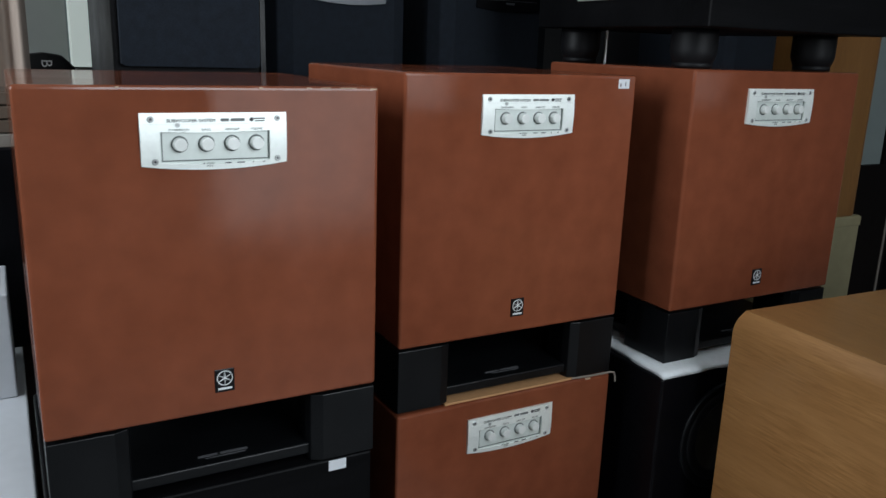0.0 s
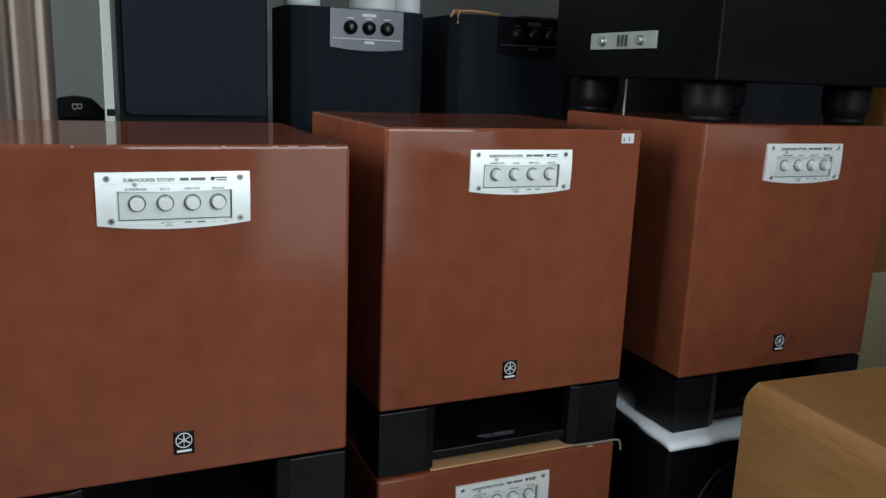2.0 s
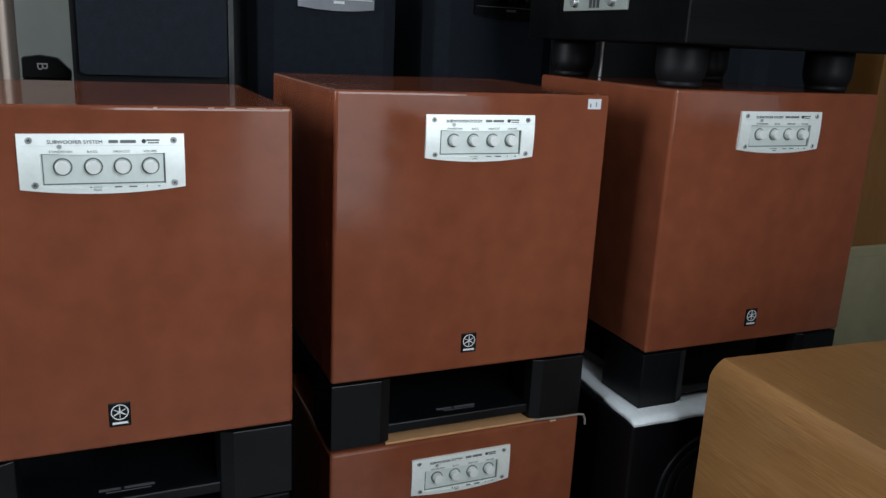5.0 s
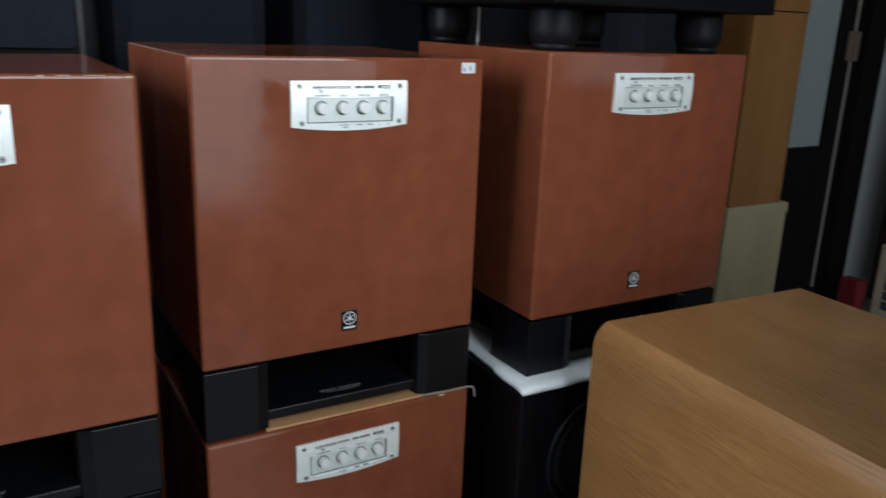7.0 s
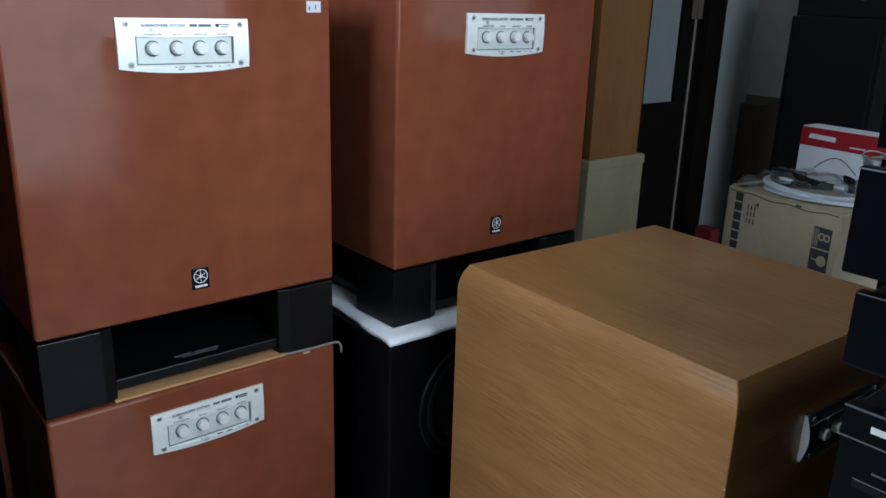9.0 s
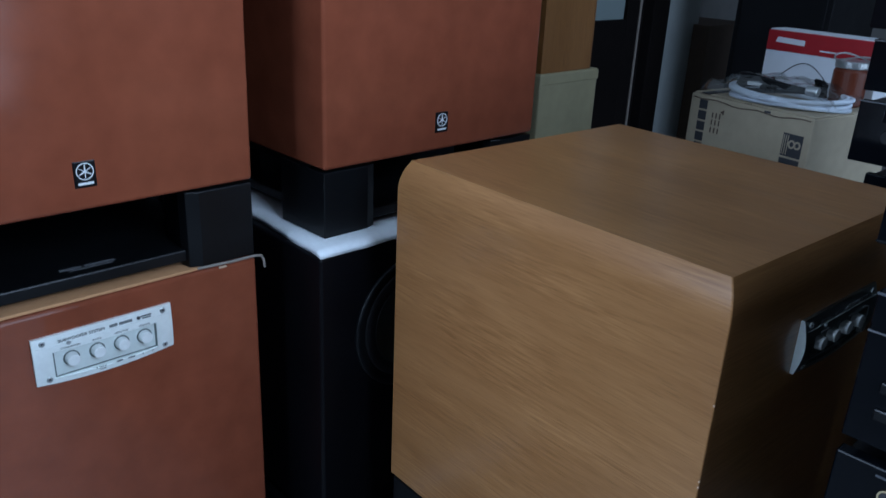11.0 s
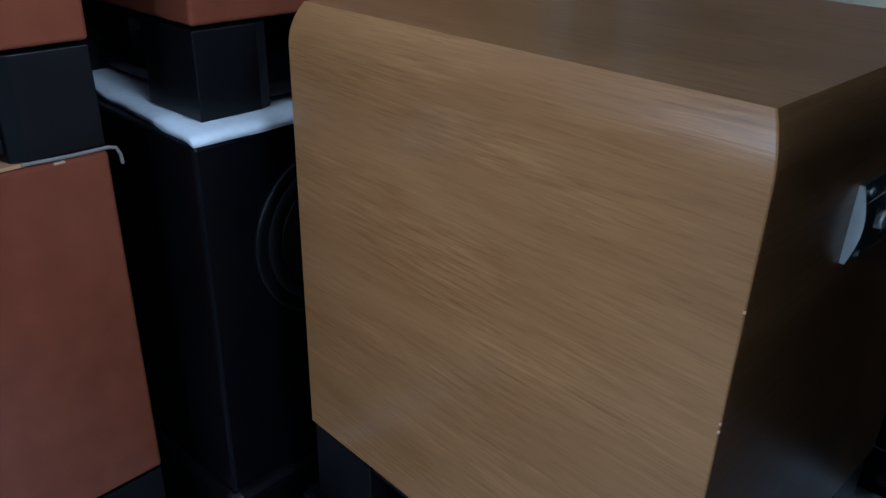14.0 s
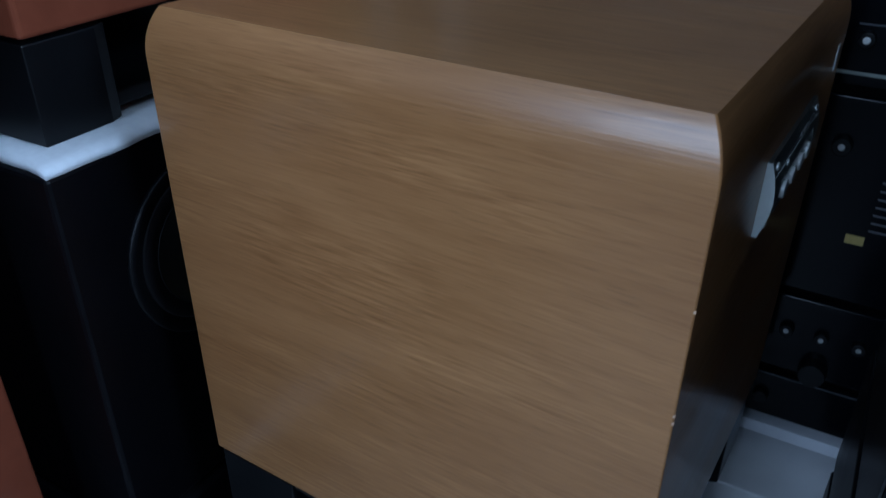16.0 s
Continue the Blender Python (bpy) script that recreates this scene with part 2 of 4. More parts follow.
def prism(outline, lo, hi, axis=1, bevel=0.0):
    """A flat outline of (u, v) pairs drawn out along an axis: 1 takes u, v as x, z; 2 as x, y; 0 as y, z."""
    b = bmesh.new()
    place = {0: lambda u, v, w: (w, u, v), 1: lambda u, v, w: (u, w, v), 2: lambda u, v, w: (u, v, w)}[axis]
    near = [b.verts.new(place(u, v, lo)) for u, v in outline]
    far = [b.verts.new(place(u, v, hi)) for u, v in outline]
    b.faces.new(near), b.faces.new(list(reversed(far)))
    k = len(outline)
    for i in range(k):
        b.faces.new((near[i], far[i], far[(i + 1) % k], near[(i + 1) % k]))
    bmesh.ops.recalc_face_normals(b, faces=b.faces)
    if bevel:
        rims = [e for e in b.edges if abs(e.calc_face_angle(0)) > 0.6]
        bmesh.ops.bevel(b, geom=rims, offset=bevel, segments=2, profile=0.5, affect="EDGES", clamp_overlap=True)
    return b


def lettering(name, body, size, x, y, z, mat, parent, turn=(90, 0, 0), align="LEFT", spread=1.0):
    cu = bpy.data.curves.new(name, "FONT")
    cu.body, cu.size, cu.align_x, cu.extrude = body, size, align, 0.00015
    cu.space_character = spread
    cu.materials.append(mat)
    ob = new(name, cu)
    ob.parent = parent
    ob.matrix_basis = pose(x, y, z, *turn)
    return ob


FRONT = pose(0, 0, 0, 90, 0, 0)


# ---- control panel, shared by the subwoofers: local x across, z up, y = 0 at the cabinet's face ----
PW, PH = 0.158, 0.056


def panel_y(v, bow=0.0014):
    """How far the bowed panel stands out at v, from 0 at its foot to 1 at its top."""
    return -(0.0028 + bow * math.sin(math.pi * v))


def panel_z(u, v):
    """Height over the panel's foot: the lower edge sags in the middle."""
    sag = -0.0058 * (1 - (2 * u - 1) ** 2)
    return PH * v + sag * (1 - v)


def control_panel(parent, at, bow=0.0014, sheet=None, pocket=None):
    face = part("control_panel", panel_mesh(bow), sheet or PANEL, parent, "bowed metal control panel with four knobs", at)
    us = lambda px: -PW / 2 + PW * px / 860.0
    rec = part("panel_recess", recess_mesh(), pocket or POCKET, face, "recessed metal strip")
    lo, hi = us(116), us(752)
    # Dark grey lips put the shadow line along the recess's edges into the colour.
    for name, dims in (("recess_shade_lip", (lo, hi, -0.0030, -0.0006, 0.0352, 0.0366)), ("recess_shade_lip", (lo, hi, -0.0016, -0.0006, 0.0042, 0.0054)),
                       ("recess_shade_lip", (lo, lo + 0.0010, -0.0016, -0.0006, 0.0054, 0.0352)), ("recess_shade_lip", (hi - 0.0016, hi, -0.0016, -0.0006, 0.0054, 0.0352))):
        part(name, box(*dims), LIP, face, "dark grey lip round the recess, its shadow line put in the colour")
    for px in (218, 373, 525, 673):
        k = rod(0.0090, 0.0090, 0.0012, Matrix.Translation((us(px), -0.0004, 0.0225)) @ FRONT, 28)
        part("knob_collar", k, LIP, face)
        k = rod(0.0076, 0.0068, 0.0090, Matrix.Translation((us(px), -0.0010, 0.0225)) @ FRONT, 28, 0.0008)
        part("knob", k, KNOB, face, smooth=False)
    for px, z in ((60, 0.0495), (802, 0.0495), (75, 0.0045), (800, 0.0045)):
        s = lathe([(0.0034, 0), (0.0034, 0.0012), (0.0026, 0.0018), (0.0020, 0.0018), (0.0018, 0.0010), (0.0006, 0.0010)],
                  Matrix.Translation((us(px), panel_y(z / PH, bow) + 0.0004, z)) @ FRONT, 16)
        s = part("screw", s, STEEL, face)
        for turn in (20, 110):
            c = box(-0.0016, 0.0016, -0.0003, 0.0008, -0.0004, 0.0004)
            part("screw_slot", c, INK, s, at=Matrix.Translation((us(px), panel_y(z / PH, bow) - 0.0009, z)) @ pose(0, 0, 0, 0, turn, 0))
    led = lathe([(0.0024, 0), (0.0024, 0.0010), (0.0017, 0.0010), (0.0016, 0.0005)], Matrix.Translation((us(208), panel_y(0.76, bow) - 0.0002, 0.0432)) @ FRONT, 16)
    part("indicator_ring", led, STEEL, face)
    groove = box(-PW / 2 + 0.004, PW / 2 - 0.003, panel_y(0.79, bow) - 0.0003, panel_y(0.79, bow) + 0.002, 0.0440, 0.0443)
    part("groove", groove, RECESS, face)
    y = panel_y(0.84, bow) - 0.0010
    lettering("lettering", "SUBWOOFER SYSTEM", 0.0053, us(148), y, 0.0462, INK, face, spread=1.0)
    for a, b2 in ((458, 506), (518, 600)):
        part("marking_bar", box(us(a), us(b2), y - 0.0002, y + 0.001, 0.0468, 0.0498), FADED, face)
    mark = rod(0.0022, 0.0022, 0.0008, Matrix.Translation((us(642), y + 0.0006, 0.0485)) @ FRONT, 16)
    for a, b2, za, zb in ((656, 725, 0.0490, 0.0502), (664, 722, 0.0464, 0.0474)):
        part("marking_bar", box(us(a), us(b2), y - 0.0002, y + 0.001, za, zb), INK, face)
    part("emblem_mark", mark, INK, face)
    y = panel_y(0.70, bow) - 0.0012
    for word, px in (("STANDBY/ON", 214), ("B.A.S.S.", 372), ("HIGH CUT", 524), ("VOLUME", 672)):
        lettering("lettering", word, 0.0034, us(px), y, 0.0372, FADED, face, align="CENTER")
    y = panel_y(0.0, bow) - 0.0010
    lettering("lettering", "MONO", 0.0026, us(368), y, 0.0004, FADED, face)
    lettering("lettering", "MUSIC", 0.0026, us(368), y, -0.0024, FADED, face)
    for a, b2 in ((350, 358), (478, 516), (552, 596)):
        part("marking_bar", box(us(a), us(b2), y, y + 0.001, 0.0006, 0.0018), GREY_PANEL, face)
    lettering("lettering", "0", 0.0026, us(645), y, 0.0004, INK, face)
    lettering("lettering", "10", 0.0026, us(706), y, 0.0004, INK, face)
    return face


def panel_mesh(bow):
    """The bowed sheet with an opening for the recess, and its cheeks."""
    b = bmesh.new()
    U = [i / 24 for i in range(25)]
    V = [0, 0.1, 0.2, 0.3, 0.4, 0.5, 0.6, 0.66, 0.72, 0.8, 0.9, 1.0]
    hole = lambda u, v: 0.135 < u < 0.875 and 0.10 < v < 0.66
    grid = [[b.verts.new((-PW / 2 + PW * u, panel_y(v, bow), panel_z(u, v))) for u in U] for v in V]
    for j in range(len(V) - 1):
        for i in range(len(U) - 1):
            if not hole((U[i] + U[i + 1]) / 2, (V[j] + V[j + 1]) / 2):
                b.faces.new((grid[j][i], grid[j][i + 1], grid[j + 1][i + 1], grid[j + 1][i]))
    rim = [e for e in b.edges if len(e.link_faces) == 1]
    ext = bmesh.ops.extrude_edge_only(b, edges=rim)
    for g in ext["geom"]:
        if isinstance(g, bmesh.types.BMVert):
            u = (g.co.x + PW / 2) / PW
            inner = 0.05 < u < 0.95 and -0.001 < g.co.z < 0.042
            g.co.y = -0.0004 if inner else 0.001
    bmesh.ops.recalc_face_normals(b, faces=b.faces)
    return b


def recess_mesh():
    lo, hi = -PW / 2 + PW * 0.115, -PW / 2 + PW * 0.885
    return box(lo, hi, -0.0008, 0.0002, -0.003, 0.041)


def emblem(parent, at):
    """A small black badge with a white ring, a six-armed star and a bar for the maker's name."""
    plate = part("badge", box(-0.0115, 0.0115, -0.0016, 0.0004, 0, 0.0285, 0.0006), SATIN, parent, "small black badge with white star", at)
    ring = lathe([(0.0093, 0), (0.0093, 0.0006), (0.0083, 0.0006), (0.0083, 0.0)], Matrix.Translation((0, -0.0016, 0.0175)) @ FRONT, 32)
    for f in [f for f in ring.faces if len(f.verts) > 4]:
        ring.faces.remove(f)
    part("badge_ring", ring, WHITE_INK, plate)
    star = bmesh.new()
    for k in range(3):
        b = prism([(-0.0009, 0.0), (0.0, 0.0011), (0.0009, 0.0), (0.0004, -0.0072), (0, -0.008), (-0.0004, -0.0072)], -0.0006, 0.0)
        b.transform(Matrix.Translation((0, -0.0016, 0.0175)) @ pose(0, 0, 0, 0, 60 + 120 * k, 0))
        merge(star, b)
        b = box(-0.00035, 0.00035, -0.0007, 0.0, -0.0072, 0.0072)
        b.transform(Matrix.Translation((0, -0.0016, 0.0175)) @ pose(0, 0, 0, 0, 120 * k, 0))
        merge(star, b)
    part("badge_star", star, WHITE_INK, plate)
    part("badge_bar", box(-0.0082, 0.0082, -0.0020, -0.001, 0.0030, 0.0056), WHITE_INK, plate)


def foot_outline(w, d, side):
    """A corner foot seen from above, its inner side sweeping back."""
    pts = [(0, 0), (w * 0.80, 0), (w * 0.97, 0.006), (w, 0.020), (w * 0.97, d * 0.6), (w * 0.8, d), (0, d)]
    return [(side * x, y) for x, y in pts]


def subwoofer(x, y, z, w, h, base, label, turn=0.0, depth=0.375, chips=()):
    """A lacquered cube on a black plinth with corner feet. x, y: the middle of its front; z: the foot of the plinth."""
    root = thing("subwoofer", pose(x, y, z, 0, 0, turn), label, "subwoofer", "cherry subwoofers")
    part("cabinet", box(-w / 2, w / 2, 0, depth, base, base + h, 0.0045, 3), LACQUER, root, "glossy cherry-red lacquered cabinet")
    part("plinth_top", box(-w / 2 + 0.003, w / 2 - 0.003, 0.035, depth - 0.004, base - 0.008, base - 0.0005), SATIN, root)
    for side in (-1, 1):
        for yy, flip in ((0.002, 1), (depth - 0.002, -1)):
            o = [(side * (-w / 2 + 0.001) * -1 - px, yy + flip * py) for px, py in foot_outline(0.088, 0.10, side)]
            part("corner_foot", prism(o, 0.0, base - 0.004, 2, 0.0012), PLASTIC, root, "black plastic corner foot")
    part("plinth_floor", box(-w / 2 + 0.03, w / 2 - 0.03, 0.014, depth - 0.014, 0.007, 0.022, 0.002), PLASTIC, root)
    for a, b2, ya, yb in ((-0.028, -0.004, 0.034, 0.039), (0.0, 0.034, 0.034, 0.039), (-0.02, 0.03, 0.029, 0.0305)):
        part("plinth_marking", box(a, b2, ya, yb, 0.0219, 0.0224), GREY_INK, root)
    control_panel(root, pose(0, 0, base + h - 0.0285 - PH))
    emblem(root, pose(0, 0, base + 0.0255))
    for cx, cz, cw, ch in chips:
        b = bmesh.new()
        o = [(cx + cw * (i / 8 - 0.5), cz + ch * (0.5 if i % 2 else 0.15 + 0.3 * random.random())) for i in range(9)]
        o += [(cx + cw / 2, cz - ch / 2), (cx - cw / 2, cz - ch / 2)]
        part("chipped_edge", prism(o, -0.0006, 0.002), CHIP, root, "pale chip in the lacquer")
    return root

# ---- the setting ----


def structure(name, bm, mat, label):
    return tagged(part(name, bm, mat), label, name.split("_")[0], kind="structure")


FLOOR_X0, FLOOR_X1, FLOOR_Y0, FLOOR_Y1, ROOM_H = -1.7, 5.2, -1.3, 2.75, 2.7
floor = structure("floor", box(FLOOR_X0, FLOOR_X1 + 0.1, FLOOR_Y0, FLOOR_Y1, -0.12, -0.006), GROUT, "grey tiled shop floor with pale joints")
structure("ceiling", box(FLOOR_X0, FLOOR_X1, FLOOR_Y0, FLOOR_Y1, ROOM_H, ROOM_H + 0.1), CEIL, "plain white painted ceiling")
# back wall, with a window opening behind the curtain and the door
wn_ = box(0.62, 2.90, 2.62, 2.74, 0, ROOM_H)
box(3.62, FLOOR_X1, 2.62, 2.74, 0, ROOM_H, bm=wn_)
box(2.90, 3.62, 2.62, 2.74, 2.1, ROOM_H, bm=wn_)
box(FLOOR_X0, -0.60, 2.62, 2.74, 0, ROOM_H, bm=wn_)
box(-0.60, 0.62, 2.62, 2.74, 0, 0.95, bm=wn_)
box(-0.60, 0.62, 2.62, 2.74, 2.15, ROOM_H, bm=wn_)
structure("wall_north", wn_, WALL_DARK, "dark painted back wall")
ww = box(FLOOR_X0 - 0.1, FLOOR_X0, FLOOR_Y0, FLOOR_Y1, 0, 1.08)
box(FLOOR_X0 - 0.1, FLOOR_X0, FLOOR_Y0, FLOOR_Y1, 2.60, ROOM_H, bm=ww)
box(FLOOR_X0 - 0.1, FLOOR_X0, FLOOR_Y0, 0.43, 1.08, 2.60, bm=ww)
box(FLOOR_X0 - 0.1, FLOOR_X0, 1.73, FLOOR_Y1, 1.08, 2.60, bm=ww)
structure("wall_west", ww, WALL_DARK, "dark painted side wall with a window opening")
structure("wall_east", box(FLOOR_X1, FLOOR_X1 + 0.1, FLOOR_Y0, FLOOR_Y1, 0, ROOM_H), WALL_DARK, "dark painted side wall")
ws = box(1.88, 2.22, -1.28, -1.16, 0, ROOM_H)
box(3.52, FLOOR_X1, -1.28, -1.16, 0, ROOM_H, bm=ws)
box(FLOOR_X0, 0.31, -1.28, -1.16, 0, ROOM_H, bm=ws)
box(0.31, 1.88, -1.28, -1.16, 2.46, ROOM_H, bm=ws)
box(0.31, 0.78, -1.28, -1.16, 0, 1.235, bm=ws)
box(0.78, 1.88, -1.28, -1.16, 1.225, 1.245, bm=ws)
box(0.78, 1.88, -1.28, -1.16, 0, 0.395, bm=ws)
box(2.22, 3.52, -1.28, -1.16, 2.42, ROOM_H, bm=ws)
structure("wall_south", ws, WALL_DARK, "front wall of the shop round its openings")
# Added out of view to block shop-front light from the teak subwoofer's front.
structure("wall_pier", box(1.335, 1.84, -0.02, 0.10, 0, ROOM_H), WALL_DARK, "unseen dark pier added to keep light off the teak subwoofer's front")

# ---- things that stand round the subwoofers ----


def plain_cabinet(name, x0, x1, y0, y1, z0, z1, mat, label, category, bevel=0.003):
    ox, oy = (x0 + x1) / 2, (y0 + y1) / 2
    root = thing(name, pose(ox, oy, z0), label, category)
    part("cabinet", box(x0 - ox, x1 - ox, y0 - oy, y1 - oy, 0, z1 - z0, bevel), mat, root)
    return root, ox, oy


# black ash speaker under the first subwoofer
root, ox, oy = plain_cabinet("floor_speaker", 0.094, 0.486, 1.056, 1.43, 0, 0.604, ASH, "black ash wood-grain speaker cabinet on the floor", "speaker")
part("price_sticker", box(0.425 - ox, 0.449 - ox, 1.0545 - oy, 1.057 - oy, 0.588, 0.602), WHITE_CARD, root, "small white sticker")

subwoofer(0.2935, 1.053, 0.606, 0.391, 0.382, 0.096, "glossy cherry-red subwoofer on a black ash cabinet",
          chips=((-0.098, 0.4760, 0.003, 0.0012), (0.052, 0.4760, 0.004, 0.0012), (0.108, 0.4763, 0.006, 0.0008), (0.128, 0.4764, 0.012, 0.0006), (0.156, 0.4763, 0.020, 0.0007), (0.188, 0.4752, 0.008, 0.0016)))
centre = subwoofer(0.754, 1.120, 0.6125, 0.398, 0.388, 0.0995, "glossy cherry-red subwoofer stacked on another one")
part("price_sticker", box(0.163, 0.184, -0.0008, 0.0005, 0.468, 0.482), WHITE_CARD, centre, "small white price sticker")
for a, b2, za, zb in ((0.166, 0.168, 0.4705, 0.4755), (0.1755, 0.177, 0.4715, 0.4775)):
    part("sticker_bar", box(a, b2, -0.0011, 0.0, za, zb), GREY_INK, centre)
subwoofer(0.754, 1.120, 0.128, 0.398, 0.388, 0.092, "glossy cherry-red subwoofer under an identical one",
          chips=((0.152, 0.4785, 0.010, 0.002),))
subwoofer(1.229, 1.075, 0.628, 0.400, 0.393, 0.092, "glossy cherry-red subwoofer on white foam over a black subwoofer")


# foam sheet between the stacked subwoofers
def foam_sheet():
    root = thing("foam_sheet", pose(0.754, 1.12, 0.610), "thin tan foam sheet between two stacked subwoofers", "foam sheet")
    part("sheet", box(-0.118, 0.125, 0.0035, 0.33, -0.0015, 0.0022, 0.0008), TAN, root)
    pts = [(0.120, 0.003, 0.0012), (0.160, 0.0005, 0.0005), (0.198, -0.001, 0.0010), (0.206, -0.001, -0.001), (0.2095, -0.001, -0.008), (0.2105, -0.001, -0.018)]
    part("curled_strip", tube(pts, 0.0018), HOOK_GREY, root, "grey strip curled over the edge")


foam_sheet()


# white foam under the fourth subwoofer: a soft sheet with an uneven rim
def padding(name, x0, x1, y0, y1, z, label, thick=0.010):
    root = thing(name, pose(x0, y0, z), label, "foam sheet")
    b = bmesh.new()
    n = 26
    grid = []
    for j in range(n + 1):
        row = []
        for i in range(n + 1):
            u, v = i / n, j / n
            edge = min(u, 1 - u, v, 1 - v)
            wob = 0.006 * (noise.noise((u * 7, v * 7, 3.1)))
            px = u * (x1 - x0) + 0.035 * v * (1 - u) + (wob if edge < 0.05 else 0)
            py = v * (y1 - y0) + (0.007 * noise.noise((u * 8, v * 3, 9.7)) if edge < 0.05 else 0)
            row.append(b.verts.new((px, py, thick * (1.0 if edge > 0.03 else 0.75) + 0.0022 * noise.noise((u * 16, v * 16, 1.0)) * (edge < 0.25))))
        grid.append(row)
    under = [[b.verts.new((v.co.x, v.co.y, 0.0)) for v in row] for row in grid]
    for j in range(n):
        for i in range(n):
            b.faces.new((grid[j][i], grid[j][i + 1], grid[j + 1][i + 1], grid[j + 1][i]))
            b.faces.new((under[j][i], under[j + 1][i], under[j + 1][i + 1], under[j][i + 1]))
    for i in range(n):
        b.faces.new((under[0][i], under[0][i + 1], grid[0][i + 1], grid[0][i]))
        b.faces.new((grid[n][i], grid[n][i + 1], under[n][i + 1], under[n][i]))
        b.faces.new((grid[i][0], grid[i + 1][0], under[i + 1][0], under[i][0]))
        b.faces.new((under[i][n], under[i + 1][n], grid[i + 1][n], grid[i][n]))
    bmesh.ops.recalc_face_normals(b, faces=b.faces)
    part("sheet", b, FOAM, root, smooth=True)
    return root


padding("foam_sheet", 1.000, 1.44, 1.043, 1.46, 0.6175, "soft white foam sheet on a black subwoofer")


# black vinyl subwoofer with a round driver
def driver_subwoofer():
    root = thing("driver_subwoofer", pose(1.205, 1.045, 0), "black vinyl subwoofer with a round driver on the floor", "subwoofer")
    part("cabinet", box(-0.205, 0.205, 0, 0.40, 0.193, 0.617, 0.004), VINYL, root)
    part("plinth", box(-0.213, 0.213, -0.004, 0.40, 0.0, 0.189, 0.018, 4), SATIN, root, "black rounded plinth")
    part("trim_strip", box(-0.18, -0.12, -0.0052, -0.003, 0.098, 0.101), STEEL, root)
    m = Matrix.Translation((-0.050, 0.0, 0.486)) @ FRONT
    ring = part("driver", lathe([(0.100, 0), (0.100, 0.0035), (0.0985, 0.0050), (0.092, 0.0040), (0.086, 0.0025)], m), PLASTIC, root, "round black driver", smooth=True)
    part("surround", lathe([(0.0865, 0.001), (0.082, 0.0042), (0.074, 0.0046), (0.066, 0.0030)], m), RUBBER, ring, smooth=True)
    part("cone", lathe([(0.067, 0.0042), (0.066, 0.0044), (0.034, -0.012), (0.030, -0.004), (0.012, 0.001)], m), SATIN, ring, smooth=True)


driver_subwoofer()

# black case and foam under the lower stacked subwoofer
plain_cabinet("equipment_case", 0.55, 0.975, 1.085, 1.50, 0, 0.117, VINYL, "low black case on the floor", "case", 0.004)
padding("foam_sheet", 0.62, 0.945, 1.100, 1.46, 0.117, "white foam sheet on a low black case")


# speaker that lies on four round feet on the fourth subwoofer
def boxed_speaker():
    root = thing("boxed_speaker", pose(1.0, 1.032, 1.1135), "black ash speaker on round feet with silver nameplate", "speaker")
    part("cabinet", box(0, 0.424, 0, 0.425, 0.061, 0.50, 0.002), ASH, root, "black ash wood-grain cabinet")
    part("edge_trim", box(-0.0003, 0.0007, -0.0003, 0.0007, 0.062, 0.50), RUBBER, root)
    for fx, fy in ((0.082, 0.104), (0.376, 0.104), (0.073, 0.386), (0.376, 0.386)):
        leg = part("round_foot", lathe([(0.026, 0.004), (0.032, 0.009), (0.0355, 0.018), (0.037, 0.024), (0.037, 0.030), (0.037, 0.052), (0.037, 0.0605)], pose(fx, fy, 0), 48), RUBBER, root, smooth=True)
        part("foot_pad", lathe([(0.030, 0.0002), (0.032, 0.003), (0.031, 0.010)], pose(fx, fy, 0)), RUBBER, leg, smooth=True)
    part("levelling_bolt", rod(0.003, 0.003, 0.060, pose(0.118, 0.365, 0.0005), 10), KNOB, root, "thin steel bolt")
    plate = part("nameplate", box(-0.004, 0.0, 0.132, 0.306, 0.105, 0.1315, 0.0012), PLATE, root, "silver nameplate with two knobs")
    for yy in (0.168, 0.268):
        part("nameplate_knob", rod(0.0085, 0.007, 0.008, pose(-0.004, yy, 0.118, 0, -90, 0), 24, 0.001), STEEL, plate)
    for k in range(3):
        part("nameplate_mark", box(-0.0047, -0.0036, 0.203 + 0.010 * k, 0.210 + 0.010 * k, 0.109, 0.127), INK, plate)


boxed_speaker()


